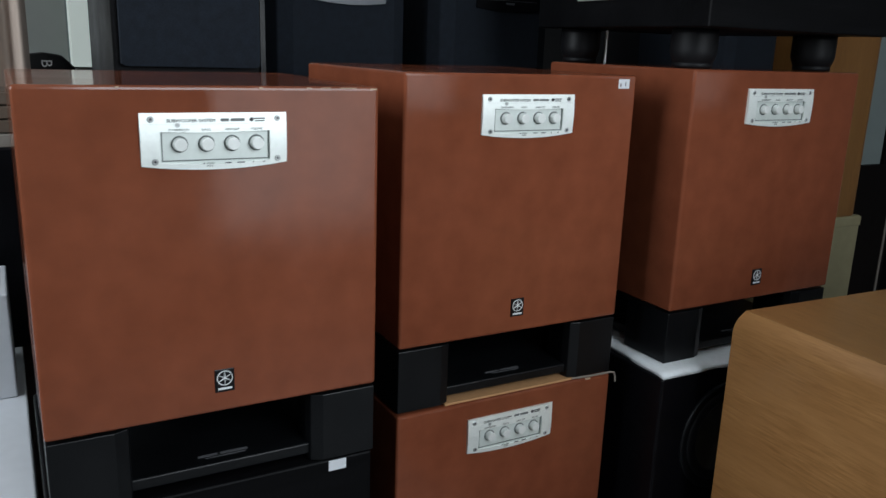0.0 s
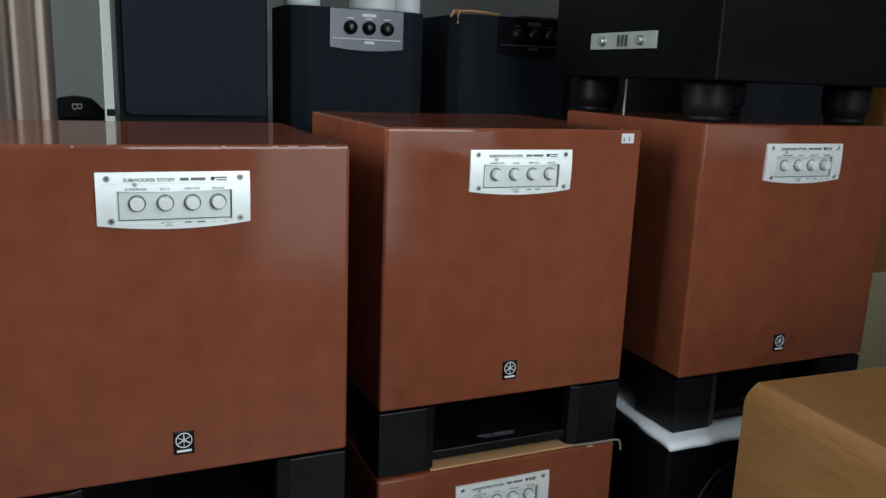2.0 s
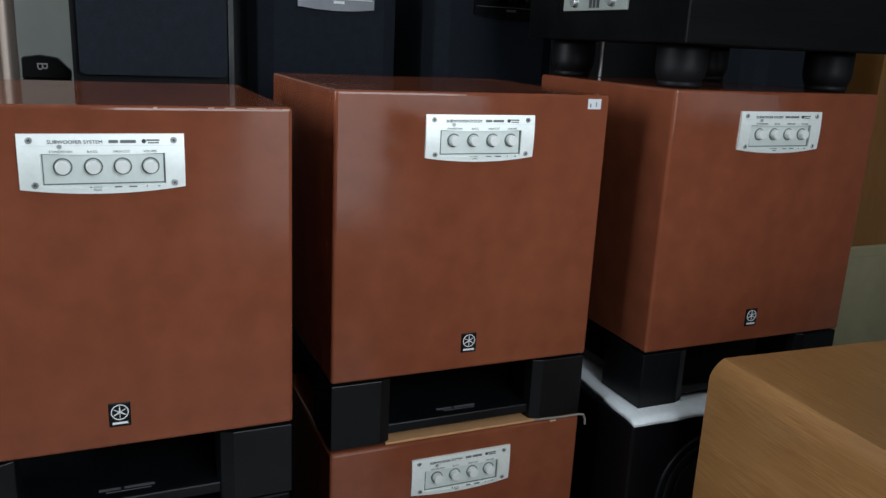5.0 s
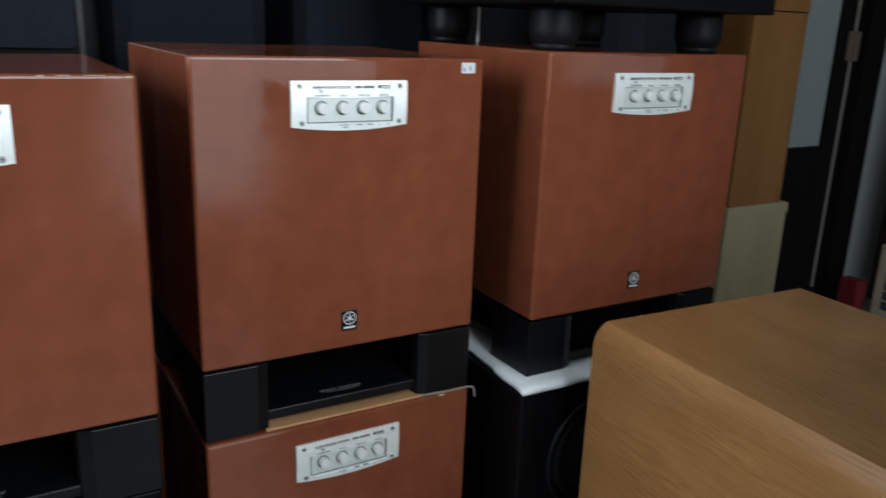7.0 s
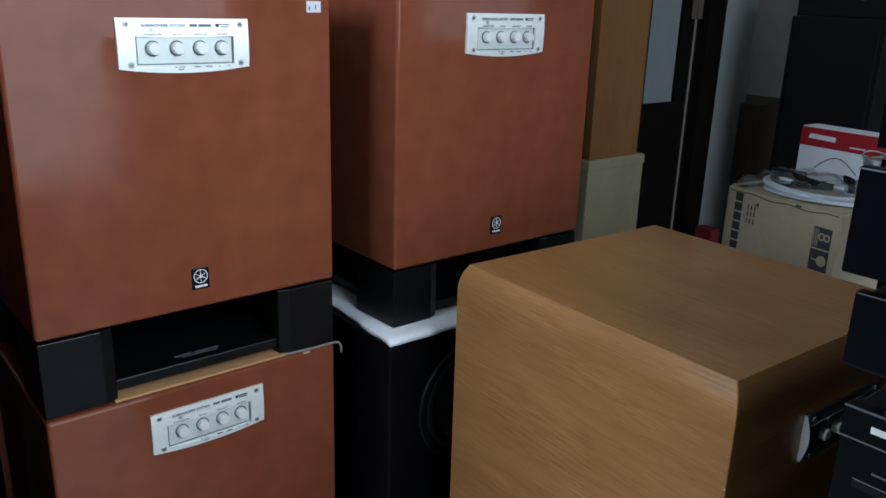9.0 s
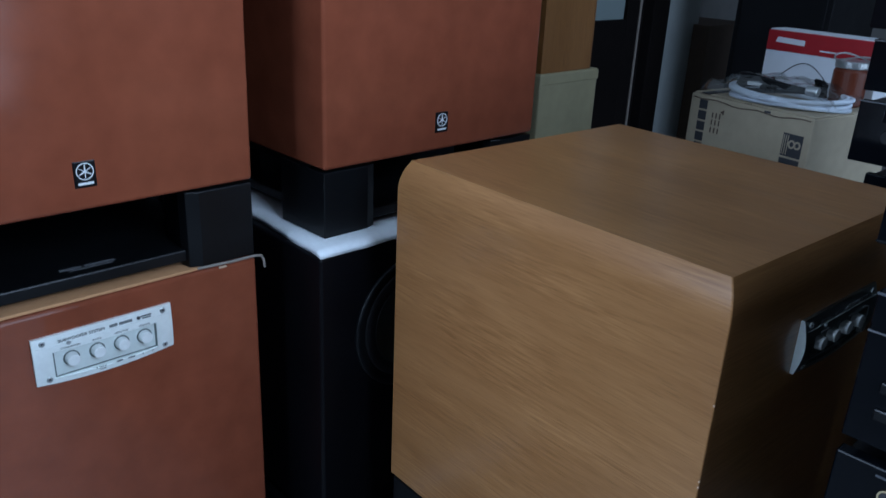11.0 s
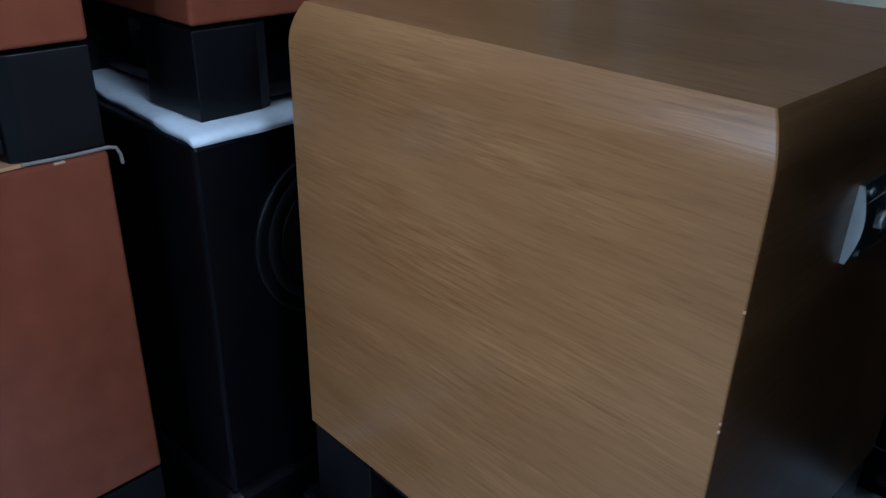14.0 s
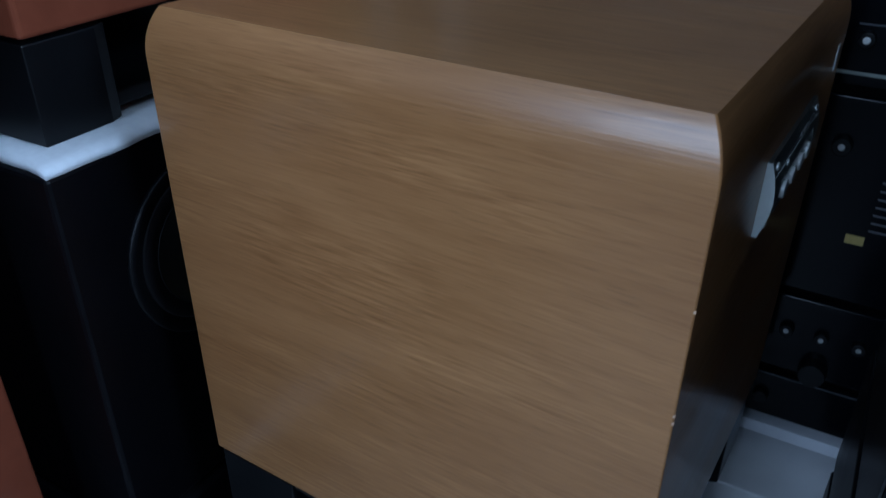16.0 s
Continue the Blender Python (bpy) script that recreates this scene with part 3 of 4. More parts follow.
# two slim subwoofers in the back row, with three-knob panels
def slim_subwoofer(x0, x1, y0, top, panel_mat, p0, p1, label):
    w, ox = x1 - x0, (x0 + x1) / 2
    root = thing("slim_subwoofer", pose(ox, y0, 0), label, "subwoofer", "slim subwoofers in the back row")
    o = [(-w / 2, 0.05), (-w / 2 + 0.012, 0.014), (-w / 2 + 0.04, 0.0), (w / 2 - 0.04, 0.0), (w / 2 - 0.012, 0.014), (w / 2, 0.05), (w / 2, 0.40), (-w / 2, 0.40)]
    part("cabinet", prism(o, 0.60, top, 2, 0.003), GRILLE, root)
    part("stand", box(-w / 2, w / 2, 0.03, 0.40, 0, 0.598), VINYL, root)
    a, b2 = p0 - ox, p1 - ox
    pz = top - 0.074
    o = [(a, pz), (a + (b2 - a) * 0.25, pz - 0.004), (a + (b2 - a) * 0.5, pz - 0.0055), (a + (b2 - a) * 0.75, pz - 0.004), (b2, pz), (b2, top - 0.002), (a, top - 0.002)]
    panel = part("control_panel", prism(o, -0.006, 0.001), panel_mat, root, "grey panel with three round knobs")
    for k in range(3):
        kx = a + (b2 - a) * (0.27 + 0.25 * k)
        part("knob", lathe([(0.0135, 0), (0.0130, 0.006), (0.0110, 0.012), (0.0035, 0.0135)], Matrix.Translation((kx, -0.006, top - 0.036)) @ FRONT, 28), SATIN, panel, smooth=True)
    marks = [(0.43, 0.62, 0.015, 0.009), (0.03, 0.97, 0.058, 0.0566), (0.46, 0.60, 0.066, 0.061)]
    marks += [(0.225 + 0.25 * k, 0.315 + 0.25 * k, 0.0195, 0.0175) for k in range(3)]
    for u0, u1, z0, z1 in marks:
        part("marking_bar", box(a + (b2 - a) * u0, a + (b2 - a) * u1, -0.0068, -0.005, top - z0, top - z1), RECESS if panel_mat is GREY_PANEL else GREY_PANEL, panel)


slim_subwoofer(0.558, 0.852, 1.70, 1.287, GREY_PANEL, 0.641, 0.790, "slim black subwoofer with grey three-knob panel")
slim_subwoofer(1.73, 1.947, 1.66, 1.291, SATIN, 1.78, 1.90, "slim black subwoofer with black three-knob panel")
slim_subwoofer(0.905, 1.200, 1.68, 1.291, SATIN, 0.994, 1.150, "slim black subwoofer with black three-knob panel")


def loose_can(name, x, y, z, r, h, mat, label, category):
    root = thing(name, pose(x, y, z), label, category)
    part("can", lathe([(r * 0.95, 0), (r, 0.004), (r, h - 0.004), (r * 0.95, h)], pose(0, 0, 0)), mat, root, smooth=False)
    part("lid", lathe([(r * 0.9, h + 0.0003), (r * 0.92, h + 0.008), (r * 0.85, h + 0.010)], pose(0, 0, 0)), STEEL, root)


plain_cabinet("black_cabinet", 1.21, 2.16, 1.98, 2.30, 0, 1.32, RUBBER, "dull black cabinet against the back wall", "cabinet", 0.004)
loose_can("can", 0.745, 1.76, 1.2875, 0.048, 0.10, RECESS, "dull silver tin on a black subwoofer", "tin")
loose_can("can", 0.818, 1.75, 1.2875, 0.027, 0.12, WHITE_CARD, "small white tin on a black subwoofer", "tin")
loose_can("can", 0.600, 1.75, 1.2875, 0.035, 0.05, RECESS, "low silver tin on a black subwoofer", "tin")
cord = thing("cord", pose(0.905, 1.69, 1.2945), "thin beige cord lying on a black subwoofer", "cord")
part("strand", tube([(-0.02, -0.012, -0.012), (-0.012, -0.009, 0.0), (0.005, 0.002, 0.001), (0.03, 0.004, 0.003), (0.06, 0.0, 0.002), (0.10, 0.01, 0.0)], 0.0026), TAN, cord)
part("strand", tube([(-0.004, -0.012, -0.024), (-0.003, -0.011, -0.008), (0.004, -0.002, 0.002)], 0.0022), TAN, cord)


# speaker with a cloth grille in the back row
def grille_speaker():
    root = thing("grille_speaker", pose(0.385, 1.57, 0), "tall black speaker with a dark cloth grille", "speaker")
    part("cabinet", box(-0.128, 0.120, 0.012, 0.36, 0, 1.70, 0.004), ASH, root)
    g = prism([(-0.118, 1.090), (-0.110, 1.086), (0.100, 1.086), (0.108, 1.090), (0.108, 1.68), (-0.118, 1.68)], -0.006, 0.010)
    part("grille", g, GRILLE, root, "dark blue-black grille cloth")
    part("side_strip", box(0.112, 0.1205, 0.004, 0.0125, 0, 1.70), PLASTIC, root)


grille_speaker()

# window corner behind the first subwoofer
w = structure("window_1", box(-0.58, 0.60, 2.70, 2.72, 0.97, 2.13), FROST, "frosted pane in the back wall")
# A pale post; its brightness is added as emission, not lit.
post = structure("window_2", box(0.243, 0.297, 2.20, 2.25, 0, 2.4, 0.003), GLOW_STRIP, "narrow pale post, its daylight brightness put in as emission")
part("bracket", box(-0.001, 0.046, -0.012, -0.001, 0, 0.016), WALL, post, at=pose(0.247, 2.20, 1.045))
structure("trim_wall", box(0.10, 0.243, 2.30, 2.34, 0, 2.4), WALL, "grey wall strip behind the post")


def curtain():
    root = thing("curtain", pose(0.0, 1.98, 0.0), "brown curtain hanging in deep folds", "curtain")
    b = bmesh.new()
    n = 140
    lo, hi = [], []
    for i in range(n + 1):
        u = i / n
        px, py = -0.45 + 0.60 * u, 0.026 * math.sin(u * 96 + 1.5 * math.sin(u * 17)) + 0.010 * math.sin(u * 31)
        lo.append(b.verts.new((px, py, 0.02))), hi.append(b.verts.new((px, py, 2.3)))
    lo2, hi2 = [[b.verts.new((v.co.x, v.co.y + 0.004, v.co.z)) for v in row] for row in (lo, hi)]
    for i in range(n):
        b.faces.new((lo[i], lo[i + 1], hi[i + 1], hi[i])), b.faces.new((hi2[i], hi2[i + 1], lo2[i + 1], lo2[i]))
    for i in (0, n):
        b.faces.new((lo[i], hi[i], hi2[i], lo2[i]))
    bmesh.ops.recalc_face_normals(b, faces=b.faces)
    part("cloth", b, CURTAIN, root, smooth=True)


curtain()


def small_bag():
    root = thing("shoulder_bag", pose(0.195, 2.10, -0.012), "black pouch with two white letter marks", "bag")
    b = prism([(-0.05, 1.055), (0.045, 1.055), (0.045, 1.075), (0.02, 1.10), (-0.015, 1.105), (-0.05, 1.10)], 0.0, 0.05, 1, 0.004)
    part("pouch", b, RUBBER, root)
    part("stand", box(-0.05, 0.045, 0.0, 0.05, 0.012, 1.054), VINYL, root)
    lettering("lettering", "B", 0.030, -0.020, -0.002, 1.091, WHITE_INK, root, (90, 90, 0))
    return root


small_bag()

# pale things beside the first subwoofer
plain_cabinet("white_cabinet", -0.50, 0.086, 1.20, 1.95, 0, 0.548, WHITE_CARD, "glossy white low cabinet on the floor", "cabinet")
plain_cabinet("white_box", -0.30, 0.073, 1.56, 1.75, 0.5485, 0.726, WHITE_CARD, "plain white box on a low cabinet", "box")
plain_cabinet("black_box", -0.45, 0.125, 1.80, 1.94, 0.5485, 0.930, VINYL, "black box standing on a white cabinet", "box")
crate = thing("wooden_crate", pose(-0.17, 1.80, 0.9305), "dark wooden crate with a pale foot rail", "crate")
part("foot_rail", box(-0.28, 0.272, 0.0, 0.13, 0.0, 0.024, 0.002), HOOK_GREY, crate, "pale wooden rail")
for k in range(3):
    part("slat", box(-0.28, 0.272, 0.004, 0.016, 0.026 + 0.025 * k, 0.048 + 0.025 * k, 0.002), BROWN, crate)
part("crate_body", box(-0.278, 0.270, 0.018, 0.13, 0.0255, 0.100), BROWN, crate)


# ---- teak subwoofer, nearest the end of the walk ----
def teak_subwoofer():
    root = thing("teak_subwoofer", pose(1.041, 0.530, 0.0, 0, 0, -2.8), "teak-veneered subwoofer with rolled upper edges", "subwoofer")
    w, d, z0, z1 = 0.418, 0.443, 0.306, 0.7535
    # the walls roll inwards over the last 38 mm and meet the flat top in a crease
    R, turn = 0.0631, radians(37)
    levels = [(0.0012, z0), (0, z0 + 0.0012)] + [(0.0112 * (1 - math.cos(turn * k / 10)) / (1 - math.cos(turn)), z1 - 0.038 + R * math.sin(turn * k / 10)) for k in range(11)]
    b = bmesh.new()
    loops = [[b.verts.new(p) for p in ((i, i, z), (w - i, i, z), (w - i, d - i, z), (i, d - i, z))] for i, z in levels]
    for lo, hi in zip(loops, loops[1:]):
        for k in range(4):
            f = b.faces.new((lo[k], lo[(k + 1) % 4], hi[(k + 1) % 4], hi[k]))
            f.smooth = True
    b.faces.new(loops[-1]), b.faces.new(list(reversed(loops[0])))
    bmesh.ops.recalc_face_normals(b, faces=b.faces)
    for e in b.edges:
        e.smooth = e.calc_face_angle(0) < 0.35
    corner = [e for e in b.edges if abs(e.verts[0].co.z - e.verts[1].co.z) > 1e-5 and e.calc_face_angle(0) > 1.0]
    bmesh.ops.bevel(b, geom=corner, offset=0.0012, segments=2, profile=0.5, affect="EDGES")
    for f in b.faces:
        f.material_index = 1 if abs(f.normal.y) > 0.6 else 0
    cab = part("cabinet", b, TEAK, root, "teak veneer cabinet")
    cab.data.materials.append(TEAK_SIDE)
    part("plinth_top", box(0.006, w - 0.006, 0.006, d - 0.006, z0 - 0.012, z0 - 0.0005), SATIN, root)
    for fx, sx in ((0.002, 1), (w - 0.002, -1)):
        for fy, sy in ((0.004, 1), (d - 0.004, -1)):
            o = [(fx + sx * a, fy + sy * c) for a, c in ((0, 0), (0.085, 0), (0.095, 0.02), (0.09, 0.07), (0.07, 0.098), (0.02, 0.098), (0, 0.094))]
            part("corner_foot", prism(o, 0.207, z0 - 0.004, 2, 0.0012), PLASTIC, root, "black plastic corner foot")
    part("plinth_floor", box(0.04, w - 0.04, 0.03, d - 0.03, 0.212, 0.226), PLASTIC, root)
    control_panel(root, pose(0.217, 0, 0.626), 0.0058, SHADED_PANEL, SHADED_PANEL)
    # The end cheek's paler grey carries the light from the west in its colour.
    rim = [(0.001, 0.0)] + [(panel_y(k / 10, 0.0058) - 0.0006, PH * k / 10) for k in range(11)] + [(0.001, PH)]
    cheek = prism(rim, 0.1362, 0.1379, 0)
    cheek.transform(Matrix.Translation((0, 0, 0.626)))
    part("panel_cheek", cheek, RECESS, root, "pale grey end cheek of the panel")
    part("price_sticker", box(0.380, 0.391, -0.0008, 0.001, 0.680, 0.702), WHITE_CARD, root, "small white sticker")
    for cz in (0.556, 0.562, 0.640):
        part("chipped_edge", box(-0.0004, 0.001, -0.0004, 0.001, cz, cz + 0.0016), CHIP, root, "tiny pale chip")
    return root


teak_subwoofer()
root, ox, oy = plain_cabinet("equipment_case", 1.05, 1.49, 0.55, 0.985, 0, 0.206, VINYL, "black case under the teak subwoofer", "case", 0.006)


# ---- stacked amplifiers, their fronts towards the camera's way ----
def shelf():
    root = thing("plinth", pose(1.56, 0.16, 0), "low white tiled plinth under stacked amplifiers", "plinth")
    part("slab", box(-0.07, 0.45, 0, 0.52, 0, 0.098, 0.003), TILE, root)
    s = thing("shelf_board", pose(1.575, 0.16, 0), "white board carrying stacked amplifiers", "shelf")
    part("board", box(0, 0.40, 0, 0.50, 0.128, 0.147, 0.001), WHITE_CARD, s)
    for yy in (0.02, 0.42):
        part("block", box(0.04, 0.36, yy, yy + 0.05, 0.0985, 0.1275), RUBBER, s)


shelf()


def amplifier(x, y0, y1, z0, z1, label, style, group):
    """A hi-fi unit with its front at x, facing -x. Local: y across, z up."""
    root = thing("amplifier", pose(x, y0, z0), label, "amplifier", group)
    w, h = y1 - y0, z1 - z0
    part("case", box(0.012, 0.33, 0.004, w - 0.004, 0.014, h - 0.003, 0.002), SATIN, root)
    fascia = part("fascia", box(0, 0.0125, 0, w, 0.012, h, 0.0015), FASCIA, root, "glossy black front")
    for fx in (0.05, 0.29):
        for fy in (0.06, w - 0.06):
            part("foot", rod(0.018, 0.018, 0.015, pose(fx, fy, 0), 16), RUBBER, root)
    turn = lambda yy, zz: pose(0, yy, zz, 0, -90, 0)
    knob = lambda yy, zz, r, name="knob": part(name, rod(r, r * 0.9, r * 1.0, turn(yy, zz), 24, 0.001), PLASTIC, fascia)
    bar = lambda name, ya, yb, za, zb, mat, out=0.0008: part(name, box(-out, 0.001, ya, yb, za, zb), mat, fascia)
    if style == "socket":
        part("socket_ring", lathe([(0.0058, 0), (0.0058, 0.0025), (0.0044, 0.0025), (0.0043, 0.0)], turn(w - 0.038, h * (0.68 if h < 0.07 else 0.5)), 24), GOLD, fascia, "brass headphone socket ring")
        part("socket_hole", rod(0.0041, 0.004, 0.0031, turn(w - 0.038, h * (0.68 if h < 0.07 else 0.5)), 20), INK, fascia)
        bar("marking_bar", w - 0.050, w - 0.028, h * 0.88, h * 0.88 + 0.0014, GREY_PANEL)
        for yy in (0.34, 0.30, 0.26):
            knob(yy, h * 0.5, 0.008)
        bar("lower_groove", 0.0, w, 0.0135, 0.0145, RUBBER)
    if style == "deck":
        bar("edge_strip", 0.0, w, h - 0.0020, h - 0.0008, GREY_PANEL, 0.0012)
        bar("groove", 0.0, w, h - 0.0285, h - 0.0275, GREY_INK, 0.0012)
        bar("brand_bar", w - 0.056, w - 0.023, h - 0.0175, h - 0.0120, RECESS)
        bar("marking_bar", w - 0.052, w - 0.030, h - 0.052, h - 0.0505, GREY_PANEL)
        for zz in (0.060, 0.080):
            part("slot", box(-0.002, 0.001, w - 0.14, w - 0.016, h - zz - 0.009, h - zz, 0.0015), PLASTIC, fascia)
        bar("display", w - 0.30, w - 0.16, h - 0.09, h - 0.045, GREY_INK)
    if style == "edge":
        bar("edge_strip", 0.0, w, h - 0.0018, h - 0.0006, GREY_PANEL, 0.0012)
        for yy in (0.375, 0.34, 0.30):
            knob(yy, h * 0.55, 0.010)
        bar("marking_bar", w - 0.075, w - 0.055, h - 0.022, h - 0.0205, GREY_PANEL)
    if style == "plain":
        for yy in (w - 0.06, w - 0.10):
            part("button", box(-0.003, 0.001, yy, yy + 0.018, h * 0.45, h * 0.45 + 0.006, 0.001), GREY_PANEL, fascia)
        bar("edge_strip", 0.0, w, h - 0.0022, h - 0.001, GREY_INK, 0.0008)
    if style == "knobs":
        for yy in (0.290, 0.249, 0.206):
            knob(yy, h * 0.62, 0.009)
            part("knob_cap", rod(0.0035, 0.003, 0.001, turn(yy, h * 0.62) @ Matrix.Translation((0, 0, 0.009)), 12), STEEL, fascia)
        knob(0.248, h * 0.20, 0.018, "volume_knob")
    if style == "strip":
        bar("edge_strip", 0.0, w, 0.0235, 0.0270, PLATE, 0.0012)
        knob(0.289, 0.062, 0.009)
        # The pale cap paints the glint on this knob.
        part("knob_cap", rod(0.0040, 0.003, 0.001, turn(0.289, 0.062) @ Matrix.Translation((0, 0, 0.009)), 12), KNOB, fascia)
        for k in range(5):
            part("button", box(-0.003, 0.001, 0.17 + 0.02 * k, 0.183 + 0.02 * k, 0.085, 0.089, 0.0008), GREY_PANEL, fascia)
        bar("marking_bar", 0.27, 0.30, 0.076, 0.0775, GREY_PANEL)
    if style == "tuner":
        part("indicator", box(-0.002, 0.001, 0.236, 0.256, 0.089, 0.100), LAMP, fascia, "small amber label")
        for k in range(7):
            bar("scale_bar", 0.215, 0.235, 0.108 + 0.010 * k, 0.110 + 0.010 * k, GREY_INK)
        knob(0.285, 0.205, 0.011)
        part("knob_cap", rod(0.004, 0.003, 0.001, turn(0.285, 0.205) @ Matrix.Translation((0, 0, 0.011)), 12), STEEL, fascia)
    return root


LAMP = material("amber_label", (0.50, 0.40, 0.13), 0.5)
BACK = "stacked amplifiers behind the teak subwoofer"
amplifier(1.58, 0.205, 0.625, 0.1475, 0.228, "black amplifier on a white shelf board", "edge", BACK)
amplifier(1.58, 0.205, 0.625, 0.2285, 0.350, "black amplifier with a large volume knob", "knobs", BACK)
amplifier(1.58, 0.205, 0.625, 0.3505, 0.610, "black tuner with an amber label", "tuner", BACK)
amplifier(1.58, 0.205, 0.625, 0.6105, 0.735, "black amplifier with a bright lower strip", "strip", BACK)
# Grey edges and bars on the next three units paint their fronts' glints.
amplifier(1.58, 0.232, 0.652, 0.7355, 0.828, "black amplifier with a bright upper edge", "edge", BACK)
amplifier(1.58, 0.232, 0.652, 0.8285, 0.905, "plain black amplifier in a tall stack", "plain", BACK)
amplifier(1.58, 0.240, 0.662, 0.9055, 1.010, "black amplifier on top of a tall stack", "edge", BACK)
NEAR = "stacked amplifiers beside the teak subwoofer"
amplifier(1.0, -0.014, 0.420, 0.0, 0.160, "plain black amplifier at the foot of a stack", "plain", NEAR)
amplifier(1.0, -0.014, 0.420, 0.1605, 0.320, "plain black amplifier low in a stack", "plain", NEAR)
amplifier(1.0, -0.014, 0.420, 0.3205, 0.470, "plain black amplifier in a stack", "plain", NEAR)
amplifier(0.994, -0.014, 0.420, 0.4705, 0.617, "black amplifier with a bright upper edge", "edge", NEAR)
amplifier(1.0, -0.014, 0.420, 0.6175, 0.678, "slim black amplifier with a brass headphone socket", "socket", NEAR)
amplifier(1.0, -0.014, 0.420, 0.6785, 0.800, "black cassette deck with white maker's mark", "deck", NEAR)
amplifier(1.0, -0.009, 0.429, 0.8185, 0.893, "black amplifier with a brass socket on thick feet", "socket", NEAR)
amplifier(1.0, 0.004, 0.443, 0.8935, 0.990, "plain black amplifier on top of a stack", "plain", NEAR)
spacer = thing("spacer_board", pose(1.03, 0.0, 0.8005), "dark board between two amplifiers", "board")
part("board", box(0, 0.29, 0, 0.40, 0, 0.0175), SATIN, spacer)


# ---- carton and what lies on it ----
def carton():
    root = thing("carton", pose(1.937, 0.840, 0, 0, 0, -11.0), "printed brown cardboard carton beside the amplifiers", "carton")
    body = part("carton_body", box(0, 0.27, 0, 0.284, 0, 0.724, 0.003), CARD, root)
    part("flap", box(0.004, 0.27, 0.003, 0.140, 0.7243, 0.7275, 0.001), CARD, root)
    part("flap", box(0.006, 0.27, 0.146, 0.281, 0.7243, 0.7270, 0.001), CARD, root)
    for k in range(6):
        part("printed_bar", box(-0.0006, 0.0003, 0.240, 0.260, 0.696 - 0.022 * k, 0.714 - 0.022 * k), INK, body)
    part("printed_bar", box(0.002, 0.16, 0.240, 0.260, 0.7265, 0.7280), INK, body)
    seam = [(-0.0008, 0.006 + 0.27 * k / 14, 0.7185 + 0.0022 * math.sin(k * 1.3) - 0.004 * math.sin(math.pi * k / 14)) for k in range(15)]
    part("creased_seam", tube(seam, 0.0012, 6), BROWN, body, "dark crease under the flap")
    for yy in (0.222, 0.213, 0.204):
        for zz in (0.652, 0.668, 0.682):
            part("printed_bar", box(-0.0006, 0.0003, yy, yy + 0.003, zz, zz + 0.011), BROWN, body)
    part("printed_ring", rod(0.006, 0.006, 0.0008, pose(0, 0.200, 0.697, 0, -90, 0), 3), BROWN, body)
    for zz in (0.646, 0.599):
        part("printed_square", box(-0.0007, 0.0003, 0.014, 0.056, zz, zz + 0.043), INK, body)
    for yy in (0.0435, 0.048, 0.0525):
        part("printed_bar", box(-0.0012, 0.0003, yy, yy + 0.0016, 0.649, 0.686), CARD, body)
    lettering("lettering", "8", 0.038, -0.0012, 0.0425, 0.6795, CARD, body, (90, 90, -90))
    part("printed_cup", rod(0.011, 0.011, 0.0014, pose(0, 0.028, 0.621, 0, -90, 0), 20), CARD, body)
    part("printed_stem", box(-0.0014, 0.0003, 0.036, 0.050, 0.6195, 0.6225), CARD, body)
    part("torn_spot", box(0.02, 0.03, 0.098, 0.116, 0.7276, 0.7284), INK, body)
    part("torn_spot", box(-0.0006, 0.001, 0.092, 0.106, 0.7165, 0.7205), INK, body)


carton()


def red_box():
    root = thing("product_box", pose(2.172, 0.830, 0.7278, 0, 0, -6), "red and white printed box on a carton", "box")
    part("box_body", box(0, 0.06, 0, 0.245, 0, 0.078), WHITE_CARD, root)
    band = part("red_band", box(-0.0006, 0.0605, -0.0005, 0.2455, 0.0785, 0.120, 0.001), RED, root, "red upper part")
    part("top_flap", box(0.002, 0.058, 0.002, 0.243, 0.1203, 0.1225), WHITE_CARD, root)
    part("brand_bar", prism([(0.160, 0.094), (0.226, 0.096), (0.222, 0.107), (0.160, 0.105)], -0.0012, 0.0, 0), WHITE_CARD, band)
    part("marking_bar", box(-0.0012, 0, 0.09, 0.125, 0.087, 0.090), WHITE_CARD, band)
    arc = [(-0.001, 0.20 - 0.10 * i / 12, 0.03 + 0.03 * math.sin(math.pi * i / 12)) for i in range(13)]
    part("printed_line", tube(arc, 0.0012, 6), GREY_INK, root)


red_box()


def jar():
    root = thing("jar", pose(2.122, 0.862, 0.7278), "orange plastic jar with a steel lid", "jar")
    part("jar_body", lathe([(0.029, 0), (0.032, 0.004), (0.032, 0.066), (0.028, 0.072)], pose(0, 0, 0)), ORANGE, root, smooth=False)
    part("lid", lathe([(0.031, 0.0725), (0.032, 0.075), (0.032, 0.084), (0.030, 0.086)], pose(0, 0, 0)), STEEL, root, "steel screw lid")
    ring = [(0.024 * math.cos(a), 0.036 * math.sin(a), 0.0915 + 0.005 * math.sin(a * 2)) for a in (2 * math.pi * k / 24 for k in range(25))]
    part("wire_handle", tube(ring, 0.0018, 6), STEEL, root)


jar()


